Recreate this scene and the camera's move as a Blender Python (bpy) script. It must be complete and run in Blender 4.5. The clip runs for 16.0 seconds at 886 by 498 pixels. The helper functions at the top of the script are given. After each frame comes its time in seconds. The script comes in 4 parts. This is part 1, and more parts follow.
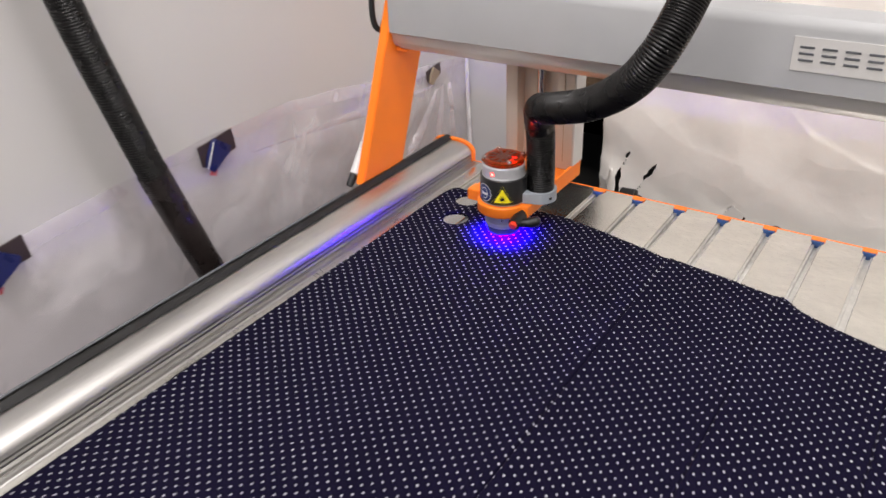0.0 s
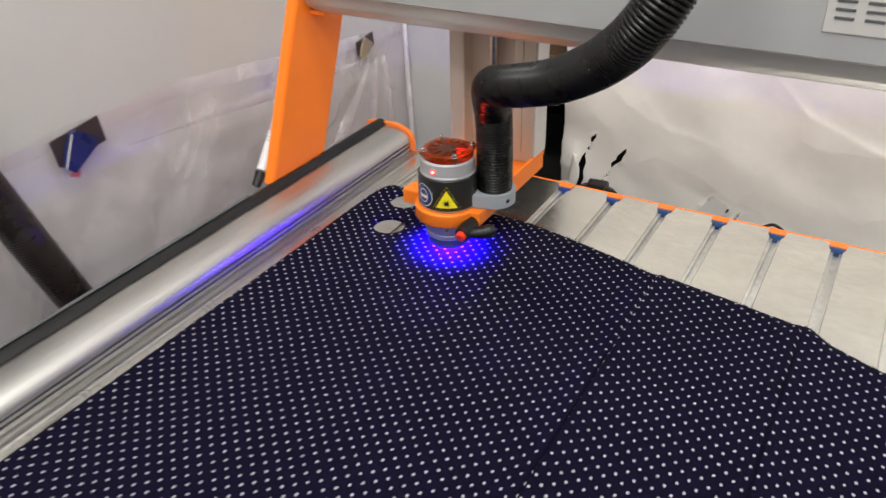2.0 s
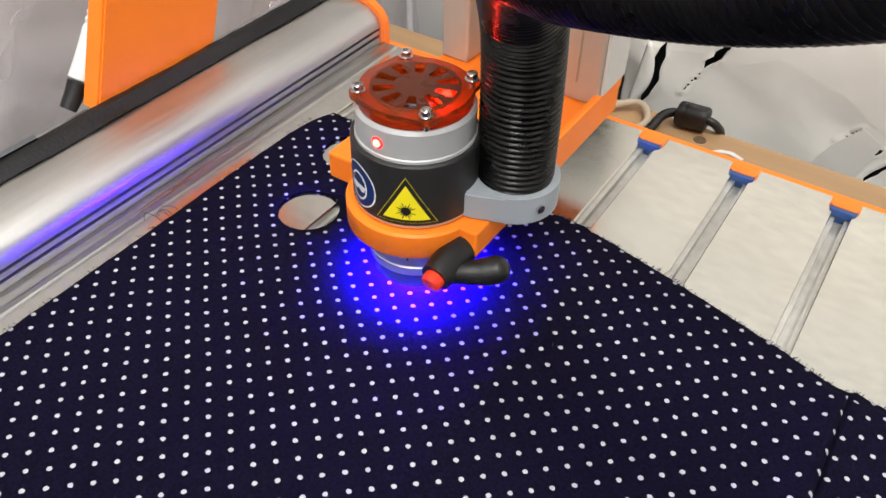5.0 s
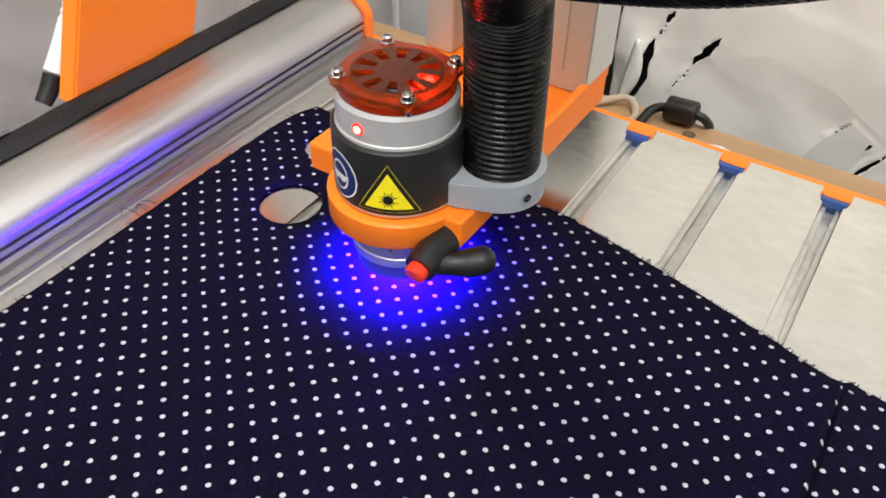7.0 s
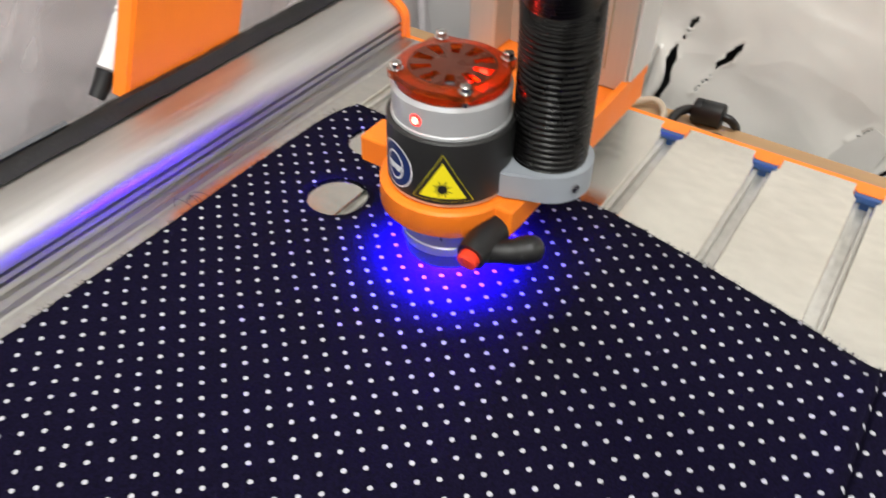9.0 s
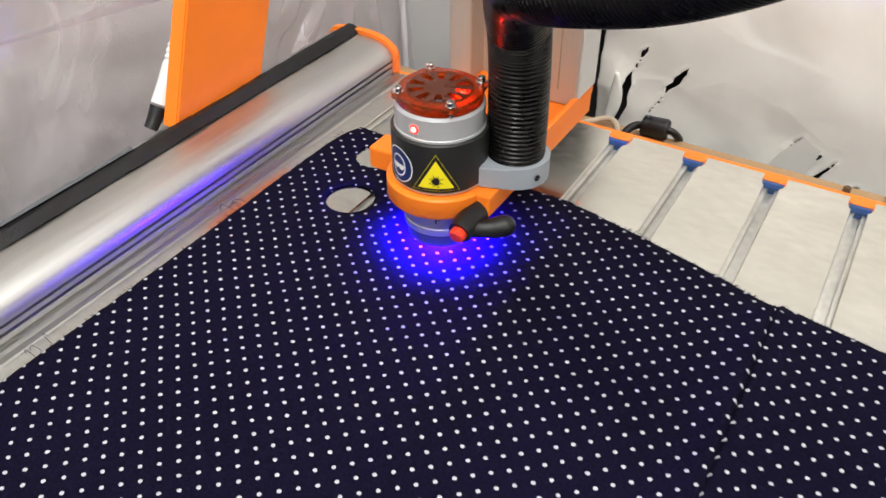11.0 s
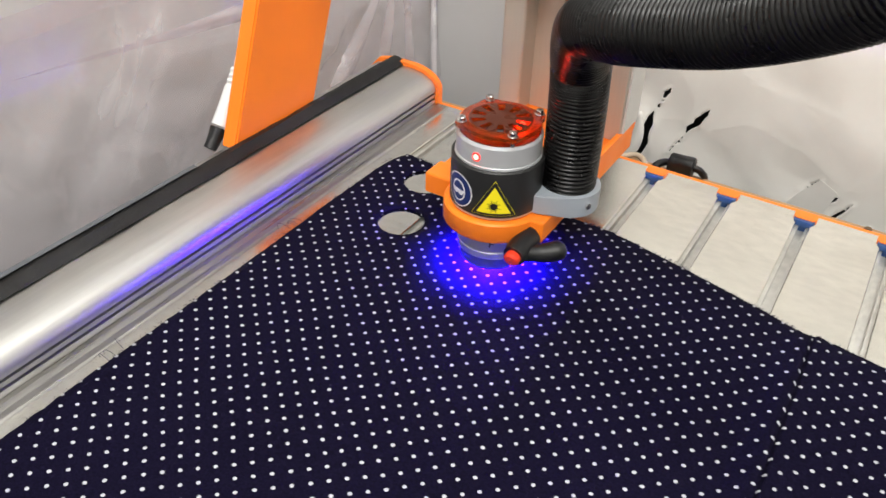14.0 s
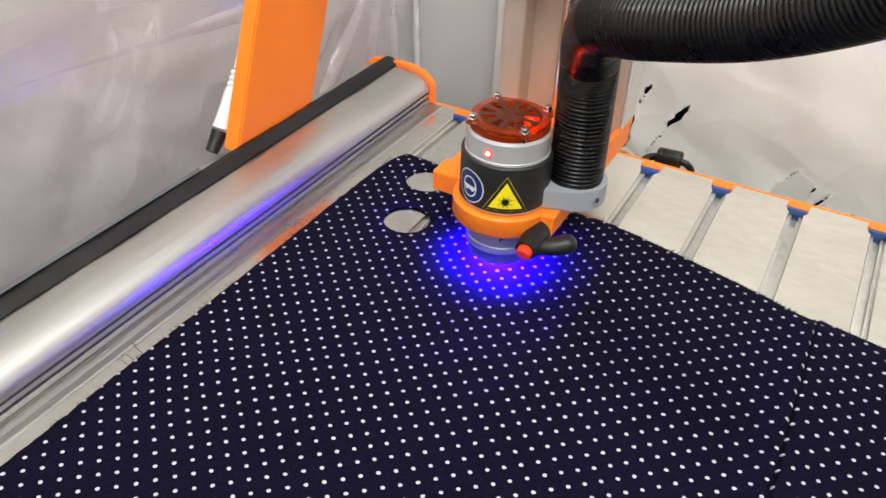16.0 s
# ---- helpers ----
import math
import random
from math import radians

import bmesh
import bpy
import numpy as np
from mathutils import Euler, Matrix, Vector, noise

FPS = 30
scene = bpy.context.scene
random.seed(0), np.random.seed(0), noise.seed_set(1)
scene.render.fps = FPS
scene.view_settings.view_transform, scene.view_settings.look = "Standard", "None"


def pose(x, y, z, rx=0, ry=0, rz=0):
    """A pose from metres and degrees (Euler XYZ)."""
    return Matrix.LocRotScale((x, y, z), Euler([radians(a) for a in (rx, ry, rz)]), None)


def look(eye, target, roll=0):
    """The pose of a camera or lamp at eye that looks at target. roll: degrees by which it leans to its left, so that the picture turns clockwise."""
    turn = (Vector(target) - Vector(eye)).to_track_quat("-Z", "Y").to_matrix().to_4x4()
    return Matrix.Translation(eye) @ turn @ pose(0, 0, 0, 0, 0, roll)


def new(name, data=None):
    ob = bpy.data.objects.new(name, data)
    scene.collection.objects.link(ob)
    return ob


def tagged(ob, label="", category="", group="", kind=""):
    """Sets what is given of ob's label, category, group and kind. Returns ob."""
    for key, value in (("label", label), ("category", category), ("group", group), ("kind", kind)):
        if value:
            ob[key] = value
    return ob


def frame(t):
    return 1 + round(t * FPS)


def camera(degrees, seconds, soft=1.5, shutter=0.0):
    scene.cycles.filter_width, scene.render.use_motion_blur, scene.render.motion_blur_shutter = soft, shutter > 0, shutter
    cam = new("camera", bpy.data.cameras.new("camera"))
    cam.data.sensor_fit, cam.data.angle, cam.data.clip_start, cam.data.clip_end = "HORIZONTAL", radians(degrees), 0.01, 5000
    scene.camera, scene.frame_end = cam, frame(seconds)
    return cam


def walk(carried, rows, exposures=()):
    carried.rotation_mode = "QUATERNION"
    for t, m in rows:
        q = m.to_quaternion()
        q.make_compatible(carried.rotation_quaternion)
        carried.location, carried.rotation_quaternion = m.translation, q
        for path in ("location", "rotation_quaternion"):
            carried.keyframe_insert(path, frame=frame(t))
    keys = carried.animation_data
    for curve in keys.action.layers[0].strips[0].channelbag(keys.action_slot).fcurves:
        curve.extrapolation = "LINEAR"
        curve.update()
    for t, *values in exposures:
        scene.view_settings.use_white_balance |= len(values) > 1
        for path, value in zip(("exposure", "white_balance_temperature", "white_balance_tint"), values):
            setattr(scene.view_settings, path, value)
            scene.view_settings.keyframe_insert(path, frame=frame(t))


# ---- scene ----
cam = camera(56.93, 16.0, 1.5, 0.75)
PATH = [
    (0, (0.3706, -0.9081, 0.4626), (-0.1189, -0.1861, -0.0264), -2.07),
    (0.5, (0.3323, -0.8321, 0.4382), (-0.1409, -0.1097, -0.0660), -1.24),
    (1, (0.2898, -0.7757, 0.4113), (-0.1703, -0.0470, -0.0960), -0.52),
    (1.5, (0.2839, -0.7633, 0.4050), (-0.1660, -0.0299, -0.1047), -0.58),
    (2, (0.2813, -0.7346, 0.3945), (-0.1530, 0.0050, -0.1197), -1.37),
    (2.5, (0.2409, -0.6194, 0.3528), (-0.2596, 0.0721, -0.1681), -3.12),
    (3, (0.1599, -0.4872, 0.3107), (-0.3094, 0.1718, -0.2770), -0.64),
    (3.5, (0.1261, -0.4301, 0.2792), (-0.3038, 0.1855, -0.3813), 0.27),
    (6, (0.1105, -0.3827, 0.2616), (-0.2803, 0.2476, -0.4092), 1.06),
    (6.5, (0.1104, -0.3795, 0.2564), (-0.2773, 0.2560, -0.4114), 1.34),
    (7, (0.1129, -0.3851, 0.2567), (-0.2810, 0.2498, -0.4079), 1.23),
    (7.5, (0.1099, -0.3912, 0.2590), (-0.2906, 0.2413, -0.4040), 0.97),
    (8, (0.1058, -0.4002, 0.2573), (-0.2978, 0.2346, -0.4016), 0.77),
    (8.5, (0.1061, -0.4153, 0.2506), (-0.2824, 0.2299, -0.4072), 1.02),
    (9, (0.1050, -0.4064, 0.2574), (-0.2995, 0.2297, -0.3996), 1.26),
    (9.2, (0.1050, -0.4134, 0.2654), (-0.3170, 0.2066, -0.3956), 0.56),
    (11.5, (0.1601, -0.5093, 0.3032), (-0.2419, 0.1728, -0.3077), -0.17),
    (12, (0.1552, -0.5203, 0.3060), (-0.2479, 0.1643, -0.3013), 0.55),
    (12.5, (0.1499, -0.5214, 0.3065), (-0.2581, 0.1688, -0.2911), 1.09),
    (13, (0.1466, -0.5203, 0.3065), (-0.2656, 0.1740, -0.2833), 1.97),
    (13.5, (0.1446, -0.5263, 0.3081), (-0.2695, 0.1705, -0.2777), 2.10),
    (14, (0.1352, -0.5288, 0.3085), (-0.2775, 0.1666, -0.2797), 1.93),
    (14.5, (0.1250, -0.5189, 0.3014), (-0.2909, 0.1666, -0.2963), 2.25),
    (15, (0.1204, -0.5351, 0.3033), (-0.2930, 0.1517, -0.2946), 2.23),
    (15.5, (0.1169, -0.5433, 0.3053), (-0.2777, 0.1615, -0.2842), 1.99),
    (16, (0.1154, -0.5482, 0.3090), (-0.2621, 0.1691, -0.2767), 2.17),
]
walk(cam, [(t, look(e, g, r)) for t, e, g, r in PATH], [(0, -0.27, 6500, 11), (1, -0.36, 6500, 7), (2.4, -0.25, 6500, 5), (3.2, -0.05, 6500, 4), (6, -0.04, 6500, 4), (16, -0.03, 6500, 4)])


# ---- world and light ----
world = bpy.data.worlds.new("world")
scene.world = world
world.use_nodes = True
world.node_tree.nodes["Background"].inputs[0].default_value = (0.9, 0.95, 1.0, 1)
world.node_tree.nodes["Background"].inputs[1].default_value = 0.15


def area_lamp(name, m, sx, sy, watts, colour):
    data = bpy.data.lights.new(name, "AREA")
    data.shape, data.size, data.size_y, data.energy, data.color = "RECTANGLE", sx, sy, watts, colour
    ob = new(name, data)
    ob.matrix_world = m
    return ob


# assumed overhead lamps, out of view, set to balance wall and paper brightness
area_lamp("assumed_ceiling_light", look((0.50, -0.45, 2.26), (0.50, -0.45, 0)), 1.2, 0.5, 34.5, (1.0, 0.96, 0.945))
area_lamp("assumed_ceiling_light", look((0.6, -1.6, 2.26), (0.6, -1.6, 0)), 1.2, 0.5, 55, (1.0, 0.96, 0.945))


# ---- materials ----
def material(name, colour, rough=0.5, metal=0.0, vary=0.12, scale=40.0, bump=0.0, bump_scale=200.0, rough_vary=0.1,
             stretch=(1, 1, 1), spec=0.5):
    m = bpy.data.materials.new(name)
    m.use_nodes = True
    nt = m.node_tree
    b = nt.nodes["Principled BSDF"]
    b.inputs["Metallic"].default_value = metal
    b.inputs["Specular IOR Level"].default_value = spec
    tc = nt.nodes.new("ShaderNodeTexCoord")
    mp = nt.nodes.new("ShaderNodeMapping")
    mp.inputs["Scale"].default_value = stretch
    nt.links.new(tc.outputs["Object"], mp.inputs[0])
    n1 = nt.nodes.new("ShaderNodeTexNoise")
    n1.inputs["Scale"].default_value, n1.inputs["Detail"].default_value = scale, 6
    nt.links.new(mp.outputs[0], n1.inputs["Vector"])
    n2 = nt.nodes.new("ShaderNodeTexNoise")
    n2.inputs["Scale"].default_value, n2.inputs["Detail"].default_value = scale * 0.13, 3
    nt.links.new(mp.outputs[0], n2.inputs["Vector"])
    add = nt.nodes.new("ShaderNodeMath")
    add.operation = "ADD"
    nt.links.new(n1.outputs[0], add.inputs[0])
    nt.links.new(n2.outputs[0], add.inputs[1])
    rng = nt.nodes.new("ShaderNodeMapRange")
    rng.inputs[1].default_value, rng.inputs[2].default_value = 0.6, 1.4
    rng.inputs[3].default_value, rng.inputs[4].default_value = 1 - vary, 1 + vary * 0.6
    nt.links.new(add.outputs[0], rng.inputs[0])
    mul = nt.nodes.new("ShaderNodeVectorMath")
    mul.operation = "SCALE"
    mul.inputs[0].default_value = colour
    nt.links.new(rng.outputs[0], mul.inputs["Scale"])
    nt.links.new(mul.outputs[0], b.inputs["Base Color"])
    rr = nt.nodes.new("ShaderNodeMapRange")
    rr.inputs[1].default_value, rr.inputs[2].default_value = 0.3, 0.7
    rr.inputs[3].default_value, rr.inputs[4].default_value = max(0.02, rough - rough_vary), min(1, rough + rough_vary)
    nt.links.new(n1.outputs[0], rr.inputs[0])
    nt.links.new(rr.outputs[0], b.inputs["Roughness"])
    if bump:
        n3 = nt.nodes.new("ShaderNodeTexNoise")
        n3.inputs["Scale"].default_value, n3.inputs["Detail"].default_value = bump_scale, 4
        nt.links.new(mp.outputs[0], n3.inputs["Vector"])
        bp = nt.nodes.new("ShaderNodeBump")
        bp.inputs["Strength"].default_value, bp.inputs["Distance"].default_value = bump, 0.002
        nt.links.new(n3.outputs[0], bp.inputs["Height"])
        nt.links.new(bp.outputs[0], b.inputs["Normal"])
    return m


def glowing(name, colour, strength):
    m = bpy.data.materials.new(name)
    m.use_nodes = True
    b = m.node_tree.nodes["Principled BSDF"]
    b.inputs["Base Color"].default_value = (*colour, 1)
    b.inputs["Emission Color"].default_value = (*colour, 1)
    b.inputs["Emission Strength"].default_value = strength
    return m


ORANGE = material("orange_powder_coat", (1.0, 0.235, 0.020), 0.40, spec=0.3, vary=0.06, bump=0.05, bump_scale=900)
ALU_RAIL = material("brushed_aluminium_rail", (0.55, 0.54, 0.52), 0.43, 1.0, vary=0.12, scale=60, rough_vary=0.05, stretch=(9, 0.25, 9), bump=0.03, bump_scale=300)
ALU_BED = material("milled_aluminium_bed", (0.70, 0.69, 0.645), 0.20, 1.0, vary=0.17, scale=150, rough_vary=0.03, stretch=(0.6, 1.3, 1), bump=0.004, bump_scale=300)
ALU_LEDGE = material("dull_aluminium_ledge", (0.42, 0.41, 0.395), 0.33, 1.0, vary=0.12, scale=60, stretch=(9, 0.25, 9))
ALU_SLOT = material("slot_aluminium", (0.66, 0.645, 0.61), 0.45, 0.55, vary=0.28, scale=130, bump=0.1, bump_scale=300)
ALU_POST = material("anodised_aluminium", (0.57, 0.52, 0.45), 0.50, 0.55, vary=0.10, scale=70, stretch=(6, 6, 0.2), rough_vary=0.08)
GREY_PAINT = material("grey_paint", (0.39, 0.395, 0.40), 0.45, vary=0.05, scale=30, bump=0.03, bump_scale=700)
GREY_PLATE = material("grey_plastic", (0.33, 0.36, 0.40), 0.45, vary=0.07, bump=0.04, bump_scale=600)
PALE_GREY = material("pale_grey_paint", (0.58, 0.57, 0.55), 0.5, vary=0.08)
BLACK_LABEL = material("black_label_film", (0.022, 0.022, 0.022), 0.38, vary=0.2)
BLACK_RUBBER = material("black_rubber", (0.012, 0.0115, 0.011), 0.5, vary=0.35, scale=70, bump=0.15, bump_scale=500, spec=0.3)
BLACK_PLASTIC = material("black_plastic", (0.009, 0.009, 0.010), 0.40, vary=0.2, bump=0.05, bump_scale=900)
BLACK_HOSE = material("black_hose_plastic", (0.0040, 0.0037, 0.0037), 0.29, vary=0.25, scale=50, rough_vary=0.06, spec=0.32)
# brown tone stands for the look of clear film over the black hose
FILM_TONED = material("film_toned_hose", (0.022, 0.016, 0.015), 0.30, vary=0.45, scale=45, rough_vary=0.14, bump=0.5, bump_scale=70, spec=0.5)
LIP = material("bare_metal_lip", (0.62, 0.60, 0.57), 0.38, 0.55, vary=0.08, scale=40, stretch=(0.3, 4, 4))
SILVER = material("satin_aluminium", (0.62, 0.62, 0.62), 0.40, 0.8, vary=0.05, rough_vary=0.05)
SATIN_GREY = material("satin_grey_paint", (0.50, 0.505, 0.52), 0.42, 0.25, vary=0.06, rough_vary=0.06, bump=0.03, bump_scale=800)
STEEL = material("polished_steel", (0.72, 0.70, 0.68), 0.18, 1.0, vary=0.08, rough_vary=0.05)
NOZZLE = material("dark_grey_metal", (0.11, 0.11, 0.115), 0.4, 0.6, vary=0.1)
DARK_GREY = material("dark_grey_plastic", (0.10, 0.105, 0.115), 0.45, vary=0.1)
YELLOW = material("yellow_sticker", (0.92, 0.80, 0.02), 0.4, vary=0.04)
INK = material("black_ink", (0.012, 0.012, 0.012), 0.45, vary=0.1)
BLUE_STICKER = material("blue_sticker", (0.010, 0.030, 0.145), 0.35, vary=0.05)
WHITE_PRINT = material("white_print", (0.8, 0.8, 0.8), 0.45, vary=0.03)
WHITE_PLASTIC = material("white_plastic", (0.74, 0.74, 0.74), 0.4, vary=0.06)
RED_PLASTIC = material("red_plastic", (0.85, 0.05, 0.02), 0.35, vary=0.05)
BLUE_PLASTIC = material("blue_plastic", (0.028, 0.085, 0.26), 0.4, vary=0.12)
WALL = material("white_wall_board", (0.60, 0.587, 0.575), 0.55, vary=0.04, scale=6, bump=0.02, bump_scale=60)
PANEL = material("grey_white_panel", (0.55, 0.55, 0.55), 0.5, vary=0.08, scale=12, bump=0.05, bump_scale=30)
PAPER = material("white_sheet_paper", (0.89, 0.87, 0.825), 0.62, vary=0.07, scale=22, bump=0.42, bump_scale=38)
nt = PAPER.node_tree
vor = nt.nodes.new("ShaderNodeTexVoronoi")
vor.inputs["Scale"].default_value, vor.inputs["Randomness"].default_value = 13, 1.0
warp = nt.nodes.new("ShaderNodeTexNoise")
warp.inputs["Scale"].default_value = 6
vadd = nt.nodes.new("ShaderNodeVectorMath")
vadd.operation = "MULTIPLY_ADD"
vadd.inputs[1].default_value = (0.16, 0.16, 0.16)
tex = nt.nodes.new("ShaderNodeTexCoord")
nt.links.new(tex.outputs["Object"], warp.inputs["Vector"])
nt.links.new(warp.outputs["Color"], vadd.inputs[0])
nt.links.new(tex.outputs["Object"], vadd.inputs[2])
nt.links.new(vadd.outputs[0], vor.inputs["Vector"])
crumple = nt.nodes.new("ShaderNodeBump")
crumple.inputs["Strength"].default_value, crumple.inputs["Distance"].default_value = 0.24, 0.010
nt.links.new(vor.outputs["Distance"], crumple.inputs["Height"])
nt.links.new(nt.nodes["Bump"].outputs[0], crumple.inputs["Normal"])
nt.links.new(crumple.outputs[0], nt.nodes["Principled BSDF"].inputs["Normal"])
PATCH = material("grey_tape", (0.79, 0.775, 0.74), 0.5, vary=0.08)
WOOD = material("pale_beech_wood", (0.52, 0.33, 0.17), 0.55, vary=0.25, scale=60, stretch=(0.12, 1, 1), bump=0.08, bump_scale=120)
DARK_WOOD = material("brown_chipboard", (0.16, 0.10, 0.055), 0.6, vary=0.3, scale=50)
# near-zero colour stands for the unlit space seen through the opening and tears
DARK = material("unlit_space_black", (0.0012, 0.0012, 0.0012), 0.95, vary=0.2, spec=0.0)
# floor colour darkened to stand for the shade behind the paper screen
FLOOR = material("shade_dark_floor", (0.025, 0.024, 0.022), 0.7, vary=0.2, scale=10)
CEIL = material("white_ceiling", (0.75, 0.75, 0.74), 0.7, vary=0.04, scale=8)
TAPE = material("dark_brown_tape", (0.045, 0.03, 0.03), 0.45, vary=0.2)
CLIP_BLUE = material("dark_blue_tape", (0.012, 0.018, 0.10), 0.32, vary=0.2)
CREAM = material("cream_cord", (0.55, 0.46, 0.35), 0.6, vary=0.1)
TAN = material("tan_tape", (0.33, 0.26, 0.17), 0.5, vary=0.15)
RED_TAPE = material("red_tape_edge", (0.75, 0.08, 0.10), 0.5, vary=0.1)
THREAD = material("navy_thread", (0.02, 0.016, 0.045), 0.8, vary=0.2)
RED_LED = glowing("red_indicator", (1.0, 0.10, 0.08), 12.0)
# the rim emits as well, standing for the indicator's red halo
LED_RIM = glowing("red_lens_rim_glow", (1.0, 0.015, 0.012), 2.4)


def fan_plastic():
    m = bpy.data.materials.new("translucent_orange_plastic")
    m.use_nodes = True
    b = m.node_tree.nodes["Principled BSDF"]
    b.inputs["Base Color"].default_value = (0.66, 0.10, 0.014, 1)
    b.inputs["Roughness"].default_value = 0.12
    b.inputs["Transmission Weight"].default_value = 0.8
    b.inputs["IOR"].default_value = 1.45
    return m


def plastic_film():
    m = bpy.data.materials.new("clear_plastic_film")
    m.use_nodes = True
    nt = m.node_tree
    out = nt.nodes["Material Output"]
    b = nt.nodes["Principled BSDF"]
    b.inputs["Base Color"].default_value = (0.86, 0.83, 0.87, 1)
    b.inputs["Roughness"].default_value = 0.5
    tr = nt.nodes.new("ShaderNodeBsdfTransparent")
    tr.inputs[0].default_value = (0.978, 0.960, 0.978, 1)
    mix = nt.nodes.new("ShaderNodeMixShader")
    ns = nt.nodes.new("ShaderNodeTexNoise")
    ns.inputs["Scale"].default_value, ns.inputs["Detail"].default_value, ns.inputs["Distortion"].default_value = 8, 4, 0.6
    rng = nt.nodes.new("ShaderNodeMapRange")
    rng.inputs[1].default_value, rng.inputs[2].default_value = 0.47, 0.60
    rng.inputs[3].default_value, rng.inputs[4].default_value = 0.05, 0.14
    tc = nt.nodes.new("ShaderNodeTexCoord")
    nt.links.new(tc.outputs["Object"], ns.inputs["Vector"])
    cr = nt.nodes.new("ShaderNodeTexNoise")
    cr.inputs["Scale"].default_value, cr.inputs["Detail"].default_value, cr.inputs["Distortion"].default_value = 8, 3, 0.4
    nt.links.new(tc.outputs["Object"], cr.inputs["Vector"])
    bp = nt.nodes.new("ShaderNodeBump")
    bp.inputs["Strength"].default_value, bp.inputs["Distance"].default_value = 0.35, 0.02
    nt.links.new(cr.outputs[0], bp.inputs["Height"])
    nt.links.new(bp.outputs[0], b.inputs["Normal"])
    nt.links.new(ns.outputs[0], rng.inputs[0])
    # whitened crumple lines, in patches, painted in for the highlights on creases
    cm = nt.nodes.new("ShaderNodeMapping")
    cm.inputs["Rotation"].default_value = (radians(36), 0, 0)
    nt.links.new(tc.outputs["Object"], cm.inputs[0])
    turned = cm
    cm = nt.nodes.new("ShaderNodeMapping")
    cm.inputs["Scale"].default_value = (1, 3.0, 0.9)
    nt.links.new(turned.outputs[0], cm.inputs[0])
    cn = nt.nodes.new("ShaderNodeTexNoise")
    cn.inputs["Scale"].default_value, cn.inputs["Detail"].default_value, cn.inputs["Distortion"].default_value = 6.5, 3.5, 0.35
    nt.links.new(cm.outputs[0], cn.inputs["Vector"])
    cs = nt.nodes.new("ShaderNodeMath")
    cs.operation = "SUBTRACT"
    cs.inputs[1].default_value = 0.5
    nt.links.new(cn.outputs[0], cs.inputs[0])
    ca = nt.nodes.new("ShaderNodeMath")
    ca.operation = "ABSOLUTE"
    nt.links.new(cs.outputs[0], ca.inputs[0])
    cl = nt.nodes.new("ShaderNodeMapRange")
    cl.inputs[1].default_value, cl.inputs[2].default_value = 0.0, 0.085
    cl.inputs[3].default_value, cl.inputs[4].default_value = 0.15, 0.0
    nt.links.new(ca.outputs[0], cl.inputs[0])
    pn = nt.nodes.new("ShaderNodeTexNoise")
    pn.inputs["Scale"].default_value = 5
    nt.links.new(tc.outputs["Object"], pn.inputs["Vector"])
    pm = nt.nodes.new("ShaderNodeMapRange")
    pm.inputs[1].default_value, pm.inputs[2].default_value = 0.44, 0.60
    nt.links.new(pn.outputs[0], pm.inputs[0])
    cx = nt.nodes.new("ShaderNodeMath")
    cx.operation = "MULTIPLY_ADD"
    nt.links.new(cl.outputs[0], cx.inputs[0])
    nt.links.new(pm.outputs[0], cx.inputs[1])
    nt.links.new(rng.outputs[0], cx.inputs[2])
    # areas where the film clings to the wall, with sharp borders
    kn = nt.nodes.new("ShaderNodeTexNoise")
    kn.inputs["Scale"].default_value, kn.inputs["Detail"].default_value, kn.inputs["Distortion"].default_value = 6.0, 6.0, 0.25
    nt.links.new(tc.outputs["Object"], kn.inputs["Vector"])
    km = nt.nodes.new("ShaderNodeMapRange")
    km.inputs[1].default_value, km.inputs[2].default_value = 0.505, 0.522
    km.inputs[3].default_value, km.inputs[4].default_value = 0.0, 0.10
    nt.links.new(kn.outputs[0], km.inputs[0])
    ka = nt.nodes.new("ShaderNodeMath")
    ka.operation = "ADD"
    nt.links.new(cx.outputs[0], ka.inputs[0])
    nt.links.new(km.outputs[0], ka.inputs[1])
    nt.links.new(ka.outputs[0], mix.inputs[0])
    nt.links.new(tr.outputs[0], mix.inputs[1])
    nt.links.new(b.outputs[0], mix.inputs[2])
    gl = nt.nodes.new("ShaderNodeBsdfGlossy")
    gl.inputs["Roughness"].default_value = 0.10
    nt.links.new(bp.outputs[0], gl.inputs["Normal"])
    mix2 = nt.nodes.new("ShaderNodeMixShader")
    mix2.inputs[0].default_value = 0.035
    nt.links.new(mix.outputs[0], mix2.inputs[1])
    nt.links.new(gl.outputs[0], mix2.inputs[2])
    nt.links.new(mix2.outputs[0], out.inputs[0])
    return m


